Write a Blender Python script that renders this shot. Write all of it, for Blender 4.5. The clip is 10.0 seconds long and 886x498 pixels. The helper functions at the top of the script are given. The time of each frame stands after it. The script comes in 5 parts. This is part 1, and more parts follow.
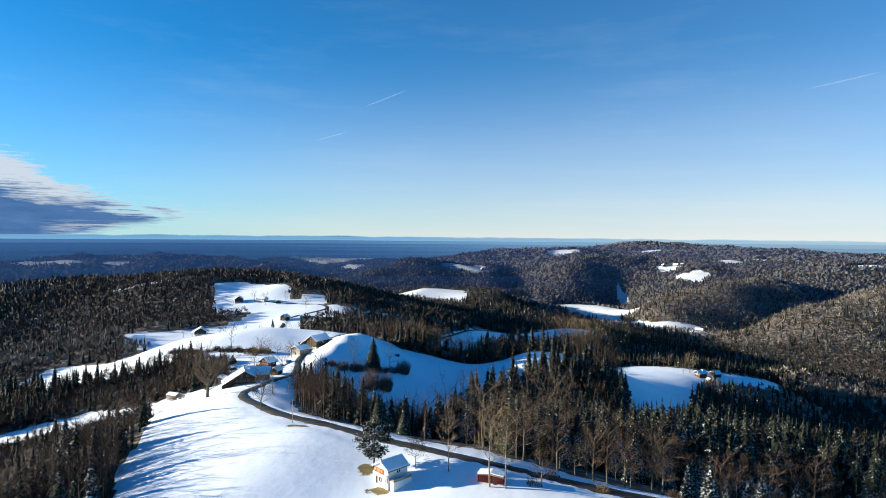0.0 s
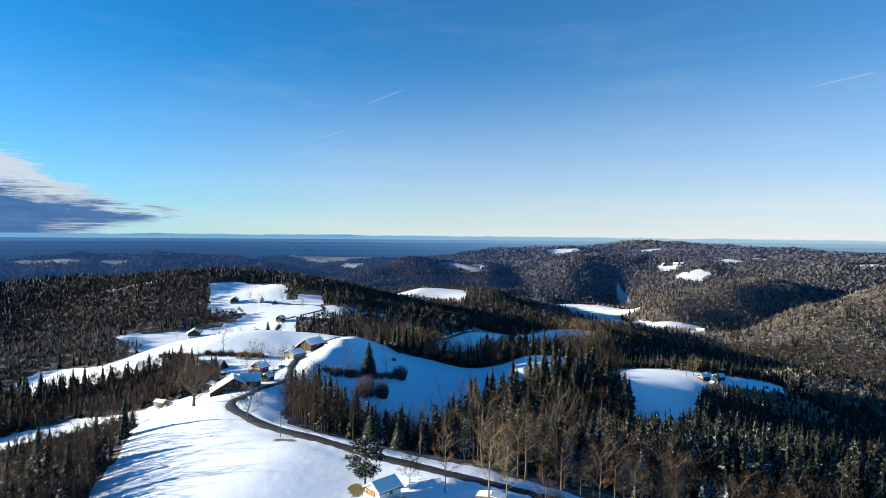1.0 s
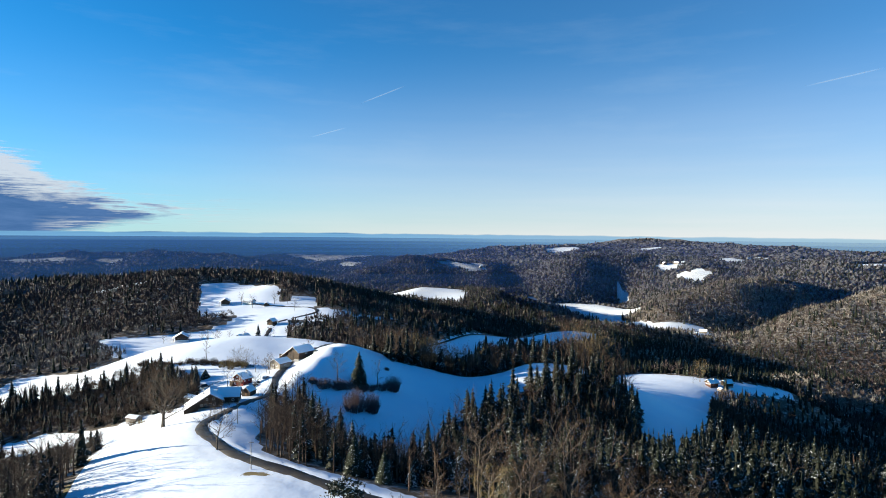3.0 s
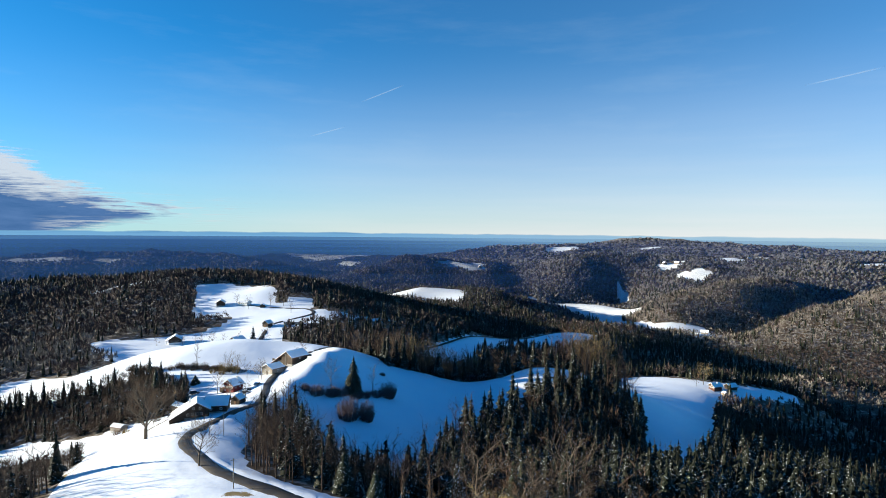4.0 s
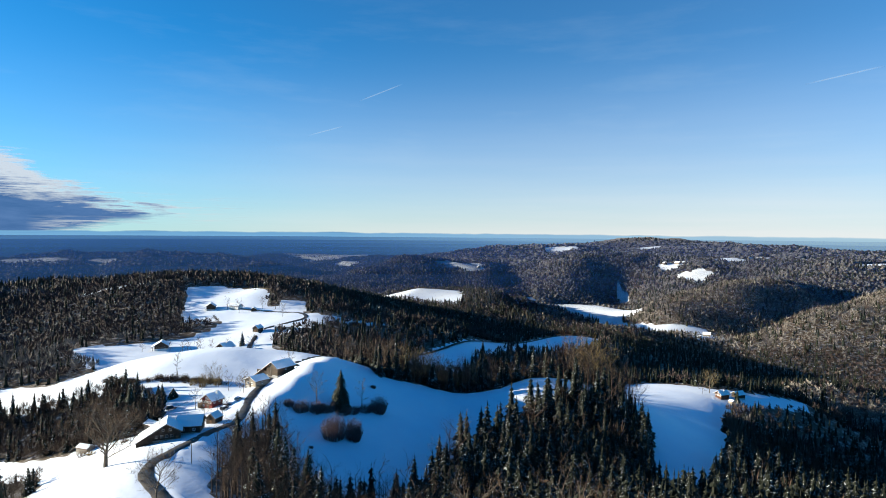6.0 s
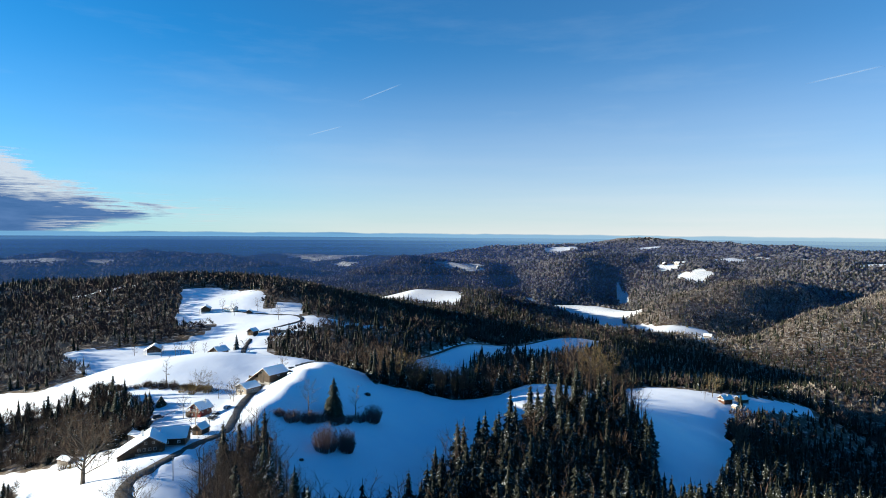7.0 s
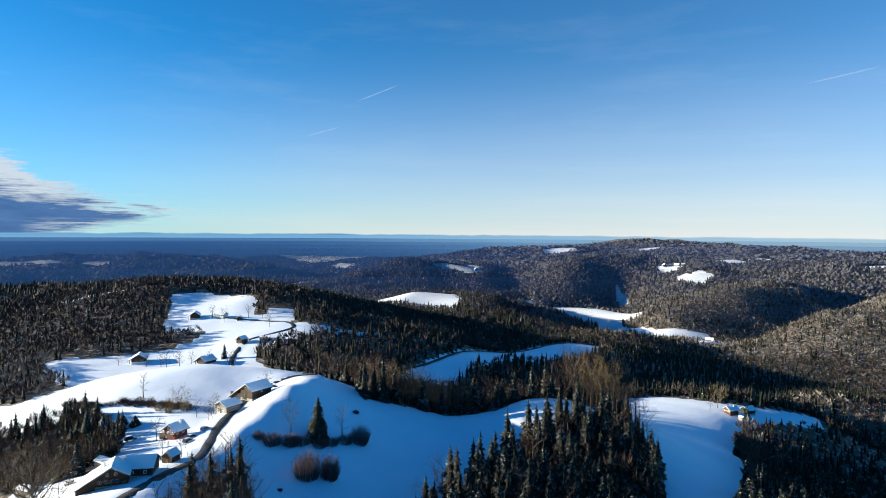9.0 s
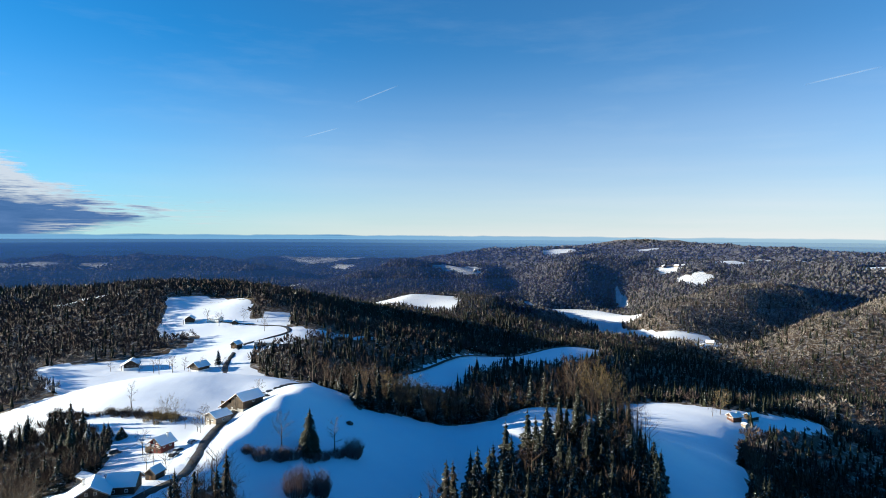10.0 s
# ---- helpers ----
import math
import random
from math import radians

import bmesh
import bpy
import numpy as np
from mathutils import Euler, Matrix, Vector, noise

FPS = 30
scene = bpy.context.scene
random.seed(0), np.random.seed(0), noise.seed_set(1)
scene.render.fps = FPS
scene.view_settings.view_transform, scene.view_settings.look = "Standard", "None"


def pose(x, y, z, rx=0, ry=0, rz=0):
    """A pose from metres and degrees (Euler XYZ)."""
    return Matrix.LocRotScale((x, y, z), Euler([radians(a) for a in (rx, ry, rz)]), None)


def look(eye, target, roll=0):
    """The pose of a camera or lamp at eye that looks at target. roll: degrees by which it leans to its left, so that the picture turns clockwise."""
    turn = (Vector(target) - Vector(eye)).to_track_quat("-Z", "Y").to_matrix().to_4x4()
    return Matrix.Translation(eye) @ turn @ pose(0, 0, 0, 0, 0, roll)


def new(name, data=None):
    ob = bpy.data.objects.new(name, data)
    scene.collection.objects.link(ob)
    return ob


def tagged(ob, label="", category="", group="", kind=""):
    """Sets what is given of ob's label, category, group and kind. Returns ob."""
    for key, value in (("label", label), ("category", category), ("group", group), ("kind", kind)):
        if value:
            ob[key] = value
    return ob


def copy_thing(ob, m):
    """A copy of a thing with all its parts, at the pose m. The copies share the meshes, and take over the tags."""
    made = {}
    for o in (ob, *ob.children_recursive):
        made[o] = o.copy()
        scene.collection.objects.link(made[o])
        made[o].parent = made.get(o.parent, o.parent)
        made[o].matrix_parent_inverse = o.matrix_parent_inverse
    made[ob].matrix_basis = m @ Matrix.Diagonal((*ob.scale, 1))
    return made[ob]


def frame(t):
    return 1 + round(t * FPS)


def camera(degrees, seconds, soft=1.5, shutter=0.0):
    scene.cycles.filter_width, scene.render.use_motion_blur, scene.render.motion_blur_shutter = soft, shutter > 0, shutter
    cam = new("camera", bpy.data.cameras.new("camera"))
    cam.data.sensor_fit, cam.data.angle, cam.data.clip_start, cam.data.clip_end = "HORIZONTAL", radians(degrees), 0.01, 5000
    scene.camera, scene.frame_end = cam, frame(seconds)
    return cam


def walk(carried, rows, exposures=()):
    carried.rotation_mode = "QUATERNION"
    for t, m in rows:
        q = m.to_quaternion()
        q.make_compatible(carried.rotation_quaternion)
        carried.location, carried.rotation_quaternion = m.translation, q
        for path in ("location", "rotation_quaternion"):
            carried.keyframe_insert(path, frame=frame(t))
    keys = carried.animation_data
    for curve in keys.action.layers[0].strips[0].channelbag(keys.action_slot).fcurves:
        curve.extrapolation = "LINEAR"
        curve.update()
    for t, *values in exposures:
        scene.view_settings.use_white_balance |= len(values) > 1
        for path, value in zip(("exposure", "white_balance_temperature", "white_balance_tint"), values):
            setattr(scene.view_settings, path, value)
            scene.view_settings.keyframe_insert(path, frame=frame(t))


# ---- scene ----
EXPOSURE = 1.5
cam = camera(73.76, 10.0, soft=0.85)
PATH = [
    (0, look((0.00, 0.00, 150.00), (0.00, 999.80, 129.93), 0.450)),
    (1, look((0.78, 11.43, 151.28), (1.86, 1011.18, 128.95), 0.483)),
    (2, look((1.68, 22.54, 152.45), (3.65, 1022.25, 128.25), 0.503)),
    (3, look((2.70, 33.34, 153.55), (5.44, 1033.01, 127.86), 0.511)),
    (4, look((3.83, 43.82, 154.62), (7.33, 1043.46, 127.83), 0.509)),
    (5, look((5.07, 53.99, 155.70), (9.36, 1053.60, 128.20), 0.497)),
    (6, look((6.41, 63.84, 156.86), (11.59, 1063.44, 129.03), 0.476)),
    (7, look((7.82, 73.36, 158.16), (14.02, 1072.96, 130.40), 0.448)),
    (8, look((9.29, 82.57, 159.69), (16.61, 1082.17, 132.37), 0.412)),
    (9, look((10.81, 91.45, 161.55), (19.27, 1091.06, 135.02), 0.371)),
    (10, look((12.35, 100.00, 163.82), (21.86, 1099.63, 138.43), 0.323)),
]
walk(cam, PATH, [(0, EXPOSURE, 6000, 0), (10, EXPOSURE, 6000, 0)])

# ---- light ----
SUN_AZ, SUN_EL = 174.0, 10.4   # degrees, counter-clockwise from +x; height over the horizon
sun_way = Vector((math.cos(radians(SUN_AZ)) * math.cos(radians(SUN_EL)), math.sin(radians(SUN_AZ)) * math.cos(radians(SUN_EL)), math.sin(radians(SUN_EL))))
lamp = bpy.data.lights.new("sun", "SUN")
lamp.energy, lamp.angle, lamp.color = 5.3, radians(0.6), (1.0, 0.82, 0.62)
sun = new("sun", lamp)
sun.matrix_world = look(sun_way * 100, (0, 0, 0))
world = bpy.data.worlds.new("sky")
world.use_nodes = True
scene.world = world
sky = world.node_tree.nodes.new("ShaderNodeTexSky")
sky.sky_type, sky.sun_disc = "NISHITA", False
sky.sun_elevation, sky.sun_rotation = radians(SUN_EL), radians(90 - SUN_AZ)
sky.altitude, sky.air_density, sky.dust_density, sky.ozone_density = 900, 1.0, 0.0, 4.0
back = world.node_tree.nodes["Background"]
back.inputs["Strength"].default_value = 0.057
deep = world.node_tree.nodes.new("ShaderNodeMix")   # clear winter air: a deeper blue
deep.data_type, deep.blend_type = "RGBA", "MULTIPLY"
deep.inputs[0].default_value, deep.inputs[7].default_value = 1.0, (0.35, 0.94, 1.2, 1)
world.node_tree.links.new(sky.outputs[0], deep.inputs[6])
world.node_tree.links.new(deep.outputs[2], back.inputs["Color"])


# ---- materials ----
class Mat:
    """A node material with short calls for its nodes."""

    def __init__(self, name):
        self.m = bpy.data.materials.new(name)
        self.m.use_nodes = True
        self.t = self.m.node_tree
        self.bsdf = self.t.nodes["Principled BSDF"]
        self.out = self.t.nodes["Material Output"]

    def node(self, kind, **sets):
        n = self.t.nodes.new("ShaderNode" + kind)
        for k, v in sets.items():
            n.inputs[k].default_value = v
        return n

    def link(self, a, b):
        self.t.links.new(a, b)

    def place(self):
        return self.node("NewGeometry").outputs["Position"]

    def noise(self, scale, detail=4.0, rough=0.55, at=None):
        n = self.node("TexNoise", Scale=scale, Detail=detail, Roughness=rough)
        self.link(at or self.place(), n.inputs["Vector"])
        return n.outputs["Fac"]

    def ramp(self, fac, *stops):
        n = self.node("ValToRGB")
        e = n.color_ramp.elements
        e.remove(e[1])
        e[0].position, e[0].color = stops[0][0], (*stops[0][1], 1)
        for p, c in stops[1:]:
            e.new(p).color = (*c, 1)
        self.link(fac, n.inputs["Fac"])
        return n.outputs["Color"]

    def step(self, fac, low, high):
        n = self.node("MapRange")
        n.inputs["From Min"].default_value, n.inputs["From Max"].default_value = low, high
        self.link(fac, n.inputs["Value"])
        return n.outputs["Result"]

    def math(self, how, a, b):
        n = self.node("Math")
        n.operation = how
        for k, v in ((0, a), (1, b)):
            if isinstance(v, (int, float)):
                n.inputs[k].default_value = v
            else:
                self.link(v, n.inputs[k])
        return n.outputs[0]

    def mix(self, fac, a, b):
        n = self.t.nodes.new("ShaderNodeMix")
        n.data_type = "RGBA"
        for k, v in ((0, fac), (6, a), (7, b)):
            if isinstance(v, (int, float)):
                n.inputs[k].default_value = v
            elif isinstance(v, tuple):
                n.inputs[k].default_value = (*v, 1)
            else:
                self.link(v, n.inputs[k])
        return n.outputs[2]

    def up(self):
        """How far the face's normal points up."""
        s = self.node("SeparateXYZ")
        self.link(self.node("NewGeometry").outputs["Normal"], s.inputs[0])
        return s.outputs["Z"]

    def attribute(self, name):
        n = self.node("Attribute")
        n.attribute_name = name
        return n.outputs["Fac"]

    def random(self):
        return self.node("ObjectInfo").outputs["Random"]

    def island(self):
        return self.node("NewGeometry").outputs["Random Per Island"]

    def bump(self, fac, strength, distance):
        n = self.node("Bump", Strength=strength, Distance=distance)
        self.link(fac, n.inputs["Height"])
        self.link(n.outputs[0], self.bsdf.inputs["Normal"])

    def done(self, color, rough=0.8, spec=0.3, metal=0.0):
        for key, v in (("Base Color", color), ("Roughness", rough), ("Specular IOR Level", spec), ("Metallic", metal)):
            if isinstance(v, (int, float)):
                self.bsdf.inputs[key].default_value = v
            elif isinstance(v, tuple):
                self.bsdf.inputs[key].default_value = (*v, 1)
            else:
                self.link(v, self.bsdf.inputs[key])
        return self.m


def make_ground():
    m = Mat("snowy_ground")
    wide, fine = m.noise(0.03, 5), m.noise(0.6, 6, 0.65)
    snow = m.mix(m.step(wide, 0.35, 0.7), (0.73, 0.80, 0.91), (0.82, 0.87, 0.94))
    litter = m.ramp(fine, (0.30, (0.030, 0.022, 0.014)), (0.55, (0.075, 0.052, 0.032)), (0.75, (0.12, 0.095, 0.06)))
    patch = m.math("MULTIPLY", m.step(m.noise(0.22, 5, 0.6), 0.50, 0.66), 0.4)
    floor = m.mix(patch, litter, (0.78, 0.80, 0.84))
    wood = m.math("ADD", m.attribute("wood"), m.math("MULTIPLY", m.math("SUBTRACT", m.noise(0.15, 5, 0.65), 0.5), 0.7))
    color = m.mix(m.step(wood, 0.42, 0.58), snow, floor)
    grass = m.ramp(fine, (0.3, (0.16, 0.12, 0.05)), (0.7, (0.30, 0.23, 0.10)))
    bare = m.step(m.math("ADD", m.attribute("bare"), m.math("MULTIPLY", m.math("SUBTRACT", m.noise(0.35, 5, 0.7), 0.5), 1.2)), 0.52, 0.66)
    color = m.mix(bare, color, grass)
    lay = m.node("Mapping")
    lay.inputs["Scale"].default_value, lay.inputs["Rotation"].default_value = (0.05, 0.42, 0.4), (0, 0, 0.35)
    m.link(m.place(), lay.inputs["Vector"])
    tread = m.noise(1.0, 3, 0.5, lay.outputs[0])   # terraces trodden along the slope
    relief = m.math("ADD", m.math("MULTIPLY", m.noise(0.12, 3), 1.0), m.math("MULTIPLY", m.noise(1.1, 4), 0.09))
    m.bump(m.math("ADD", relief, m.math("MULTIPLY", tread, 0.35)), 0.34, 0.6)
    return m.done(color, 0.65, 0.25)


def make_snow():
    m = Mat("snow")
    m.bump(m.noise(1.4, 5), 0.4, 0.15)
    return m.done(m.mix(m.noise(0.5, 4), (0.79, 0.83, 0.88), (0.86, 0.89, 0.92)), 0.6, 0.25)


def make_needles(name, snow, tone, far=False, grain=0.6):
    """Needle foliage; snow: how much of the upper sides it covers."""
    m = Mat(name)
    dark, light = (0.007, 0.010, 0.007), (0.030 * tone, 0.036 * tone, 0.018 * tone)
    green = m.mix(m.attribute("tone") if far else m.random(), dark, light)
    green = m.mix(m.step(m.noise(1.2, 4), 0.3, 0.7), green, (0.016 * tone, 0.020 * tone, 0.012 * tone))
    lying = m.math("ADD", m.math("ABSOLUTE", m.up(), 0), m.math("MULTIPLY", m.math("SUBTRACT", m.noise(grain if far else 1.7, 3, 0.65), 0.5), 3.4))
    color = m.mix(m.step(lying, 1.46 - snow, 1.58 - snow), green, (0.74, 0.77, 0.82))
    return m.done(color, 0.75, 0.2)


def make_twigs(name, low, high, frost=0.0, far=False):
    m = Mat(name)
    color = m.mix(m.attribute("tone") if far else m.random(), low, high)
    color = m.mix(m.step(m.noise(0.7, 4), 0.35, 0.7), color, tuple(0.6 * v for v in low))
    if far:
        m.bump(m.noise(0.8, 3, 0.7), 1.0, 2.0)
    if frost:
        rime = m.math("ADD", m.math("MULTIPLY", m.up(), 0.30), m.noise(0.45, 4, 0.75))
        color = m.mix(m.step(rime, 0.80 - frost, 1.05 - frost), color, (0.32, 0.32, 0.33))
    return m.done(color, 0.85, 0.15)


def make_bark():
    m = Mat("bark")
    m.bump(m.noise(6, 4), 0.5, 0.05)
    return m.done(m.ramp(m.noise(3.0, 5), (0.3, (0.05, 0.038, 0.028)), (0.7, (0.16, 0.13, 0.10))), 0.9, 0.2)


def make_birch_bark():
    m = Mat("birch_bark")
    return m.done(m.ramp(m.noise(2.5, 5, 0.7), (0.35, (0.07, 0.052, 0.04)), (0.5, (0.18, 0.148, 0.115)), (0.8, (0.30, 0.26, 0.21))), 0.8, 0.2)


def make_asphalt():
    m = Mat("asphalt")
    color = m.ramp(m.noise(0.35, 6, 0.7), (0.3, (0.018, 0.016, 0.015)), (0.6, (0.036, 0.031, 0.027)), (0.8, (0.07, 0.06, 0.05)))
    m.bump(m.noise(5, 4), 0.3, 0.03)
    return m.done(color, m.ramp(m.noise(0.2, 3), (0.35, (0.45,) * 3), (0.7, (0.85,) * 3)), 0.4)


def make_boards(name, low, high, across=(6.0, 6.0, 0.4), rough=0.8):
    """Weathered boards with upright grain."""
    m = Mat(name)
    stretch = m.node("Mapping")
    stretch.inputs["Scale"].default_value = across
    m.link(m.node("TexCoord").outputs["Object"], stretch.inputs["Vector"])
    grain = m.noise(1.0, 5, 0.6, stretch.outputs[0])
    color = m.mix(m.step(m.noise(0.5, 4), 0.35, 0.7), m.mix(grain, low, high), tuple(0.75 * v for v in low))
    m.bump(grain, 0.5, 0.04)
    return m.done(color, rough, 0.25)


def make_plain(name, color, rough=0.6, vary=0.25, metal=0.0, scale=1.5):
    m = Mat(name)
    shade = m.mix(m.noise(scale, 5), tuple(v * (1 - vary) for v in color), tuple(min(1, v * (1 + vary)) for v in color))
    m.bump(m.noise(8, 3), 0.15, 0.02)
    return m.done(shade, rough, 0.35, metal)


def make_glass():
    m = Mat("window_glass")
    return m.done((0.02, 0.025, 0.03), 0.06, 0.6)


GROUND, SNOW, BARK, BIRCH_BARK, ASPHALT, GLASS = make_ground(), make_snow(), make_bark(), make_birch_bark(), make_asphalt(), make_glass()
NEEDLES, NEEDLES_SNOWY = make_needles("spruce_needles", 0.22, 1.3), make_needles("snowy_spruce_needles", 0.46, 0.8)
NEEDLES_FAR, NEEDLES_MID = make_needles("forest_needles", 0.24, 0.7, True), make_needles("wood_needles", 0.27, 0.5, True, 1.8)
TWIGS = make_twigs("bare_twigs", (0.080, 0.047, 0.028), (0.170, 0.107, 0.060))
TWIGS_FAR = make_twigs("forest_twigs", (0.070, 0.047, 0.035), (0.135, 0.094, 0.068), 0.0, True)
# slope and hillside twigs: greyer, cooler browns, with far haze put into the colour
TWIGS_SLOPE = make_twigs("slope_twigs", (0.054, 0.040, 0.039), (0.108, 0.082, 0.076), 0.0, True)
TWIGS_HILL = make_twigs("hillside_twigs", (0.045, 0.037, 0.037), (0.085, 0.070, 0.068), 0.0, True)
TWIGS_HOAR = make_twigs("hoar_twigs", (0.095, 0.086, 0.080), (0.150, 0.136, 0.126), 0.10, True)
TWIGS_RIME = make_twigs("rimed_twigs", (0.16, 0.142, 0.125), (0.33, 0.305, 0.275), 0.12, True)
GOLDEN = make_twigs("golden_twigs", (0.20, 0.14, 0.055), (0.30, 0.22, 0.10))
WOOD_DARK, WOOD_RED = make_boards("dark_boards", (0.030, 0.021, 0.015), (0.085, 0.060, 0.040)), make_boards("red_boards", (0.13, 0.016, 0.014), (0.24, 0.034, 0.028))
WOOD_BROWN, WOOD_GREY = make_boards("brown_boards", (0.10, 0.055, 0.028), (0.22, 0.13, 0.07)), make_boards("grey_boards", (0.20, 0.17, 0.14), (0.40, 0.35, 0.28))
WOOD_OLD = make_boards("old_barn_boards", (0.045, 0.032, 0.022), (0.115, 0.080, 0.052))
WOOD_WARM = make_boards("warm_chalet_boards", (0.06, 0.027, 0.018), (0.12, 0.055, 0.036))
PLASTER, TILE, METAL = make_plain("white_plaster", (0.72, 0.70, 0.66), 0.8, 0.12), make_plain("roof_tile", (0.10, 0.05, 0.035), 0.8), make_plain("grey_metal", (0.35, 0.36, 0.38), 0.45, 0.15, 0.7)
PAINT_WHITE, PAINT_DARK, CONCRETE = make_plain("white_paint", (0.78, 0.78, 0.76), 0.5, 0.08), make_plain("dark_paint", (0.03, 0.032, 0.035), 0.35, 0.2), make_plain("concrete", (0.36, 0.35, 0.33), 0.85)
RED_PAINT, ORANGE, RUBBER = make_plain("red_paint", (0.42, 0.03, 0.03), 0.5), make_plain("orange_fabric", (0.60, 0.17, 0.05), 0.8), make_plain("rubber", (0.02, 0.02, 0.02), 0.8)

# ---- lie of the land: spot heights (x, y, z) by area ----
RIDGE = [(0, 20, 88), (-70, 60, 86), (90, 40, 86), (-20, 150, 83), (-13, 156, 84), (-4, 159, 86), (12, 172, 87), (16, 154, 86), (-39, 193, 88), (-75, 160, 81), (-40, 142, 82), (-20, 187, 87),
         (-60, 205, 87), (-100, 200, 79), (-78, 240, 85), (-104, 257, 79), (-97, 288, 78), (-77, 313, 78), (-94, 340, 74),
         (-87, 398, 74), (-82, 420, 76), (-138, 468, 77), (-100, 458, 77), (-182, 472, 71), (-130, 522, 57), (-185, 532, 53), (-228, 535, 48), (-92, 505, 61), (-110, 375, 73), (-150, 400, 73)]
HILL = [(-62, 381, 86), (-53, 381, 83), (-42, 383, 78), (-63, 352, 85), (-55, 352, 82), (-47, 352, 78), (-69, 331, 80.5), (-61, 331, 77), (-50, 330, 74),
        (-67, 315, 77), (-57, 315, 73.5), (-58, 408, 83), (-46, 410, 78), (-28, 402, 73), (-72, 430, 79), (-81, 350, 77), (-83, 375, 76), (-78, 330, 77.5), (-79, 400, 76.5)]
BOWL = [(-33, 311, 68), (-28, 284, 63), (8, 330, 58), (20, 390, 60), (-7, 410, 67), (61, 421, 68), (95, 440, 62), (60, 360, 52), (-15, 208, 80),
        (5, 235, 68), (36, 152, 85), (56, 146, 84), (77, 200, 66), (95, 158, 74), (100, 132, 80), (45, 260, 58), (30, 450, 48), (20, 515, 35), (70, 560, 24), (95, 520, 28), (-5, 550, 40)]
LEFT = [(-125, 215, 74), (-128, 252, 70), (-166, 255, 59), (-115, 175, 68), (-190, 330, 50), (-250, 200, 45), (-300, 340, 30), (-209, 419, 65),
        (-269, 450, 43), (-228, 480, 59), (-350, 480, 22), (-400, 260, 15), (-600, 400, 0), (-120, 90, 70), (-250, 80, 40)]
UPLAND = [(-314, 594, 46), (-258, 618, 48), (-181, 583, 50), (-165, 632, 58), (-190, 720, 66), (-229, 835, 82), (-256, 840, 77), (-382, 892, 85),
          (-750, 1000, 60), (-599, 925, 52), (-600, 1130, 64), (-450, 700, 25), (-620, 620, 0), (-130, 790, 68), (-100, 700, 66), (0, 720, 52), (-83, 703, 60), (-70, 950, 45),
          (-420, 600, 30)]
EAST = [(177, 593, 19), (165, 400, 38), (250, 560, 22), (190, 425, 31), (120, 450, 50), (240, 430, 10), (260, 300, 25), (350, 400, -5), (420, 695, -8),
        (318, 566, 10), (335, 590, 6), (150, 300, 45), (34, 667, 42), (245, 930, 9), (172, 840, 21), (221, 858, 16), (242, 845, 13), (130, 640, 12), (330, 750, -30), (200, 150, 58), (215, 440, 16), (205, 380, 16), (300, 480, -14)]
VALLEY = [(476, 1116, -32), (500, 1134, -31), (530, 1120, -36), (469, 1000, -36), (619, 1100, 0), (701, 1150, 16), (900, 1250, 40), (472, 850, -40), (563, 860, -42), (384, 610, -22), (800, 700, -25), (760, 950, -20),
          (560, 1180, -56), (680, 1290, -48), (800, 1370, -34), (950, 1470, -26), (1150, 1560, 0), (500, 1400, -26), (585, 1490, 6), (716, 1500, 30), (884, 1560, 35), (1199, 1800, 68),
          (1425, 1950, 86), (483, 1288, -45), (476, 1790, -58), (282, 1964, -63), (640, 1700, -55)]
MIDDLE = [(98, 1400, 18), (191, 1250, -8), (267, 1100, -12), (345, 1085, -12), (310, 1020, -12), (330, 1600, -74), (190, 1640, -20), (320, 1380, -66), (400, 1250, -60), (430, 1420, -62), (445, 1560, -64), (100, 1000, -5), (60, 850, 12), (19, 1501, 18), (-60, 1580, 12), (0, 1260, 2), (-90, 1250, 14), (-20, 1370, 2), (-70, 950, 45),
          (750, 1850, -25), (831, 2025, 11), (1000, 1900, 15), (1047, 2356, 60), (1417, 2270, 64), (435, 1900, -72), (625, 2130, -72), (362, 2200, -40), (465, 2200, -5), (475, 2350, 52), (637, 2300, 46),
          (261, 2400, -4), (180, 2370, 16)]
DISTANCE = [(-288, 2300, 4), (-127, 2500, 54), (14, 2500, 46), (-160, 2030, -36), (-105, 2300, 8), (-190, 2250, -24), (-20, 2230, -26), (321, 3550, 72), (460, 3650, 62), (572, 3650, 76), (800, 3600, 82),
            (1533, 4550, 130), (1712, 4350, 112), (1778, 3650, 86), (1825, 3250, 74), (600, 3000, 20), (1100, 2850, 30), (1500, 2850, 40), (0, 3200, -50), (1593, 2550, 86), (1760, 2350, 66), (1980, 2450, 50), (2400, 2600, 60), (1150, 3900, 20)]
WESTERN = [(-600, 1600, -75), (-1200, 2300, -100), (-300, 1600, -55), (-1340, 2950, 46), (-927, 2950, 16), (-600, 2850, -36), (-420, 2900, -72), (-330, 2600, -40), (-450, 3300, -85), (-1820, 3050, 30), (-1870, 2700, 10), (-1600, 2720, 10), (-1300, 3600, -70), (-777, 4497, -24), (-1180, 4500, -22), (-400, 4500, -30), (-620, 3900, -34), (-2200, 3900, -60),
           (-480, 3600, -44), (-1000, 1700, -90), (0, 4800, -50), (-2600, 4200, -80), (-2000, 1800, -90), (2600, 4200, 20), (2500, 1500, 60), (-450, 1250, 20), (-900, 1300, 0)]
SPOTS = np.array(RIDGE + HILL + BOWL + LEFT + UPLAND + EAST + VALLEY + MIDDLE + DISTANCE + WESTERN, float)


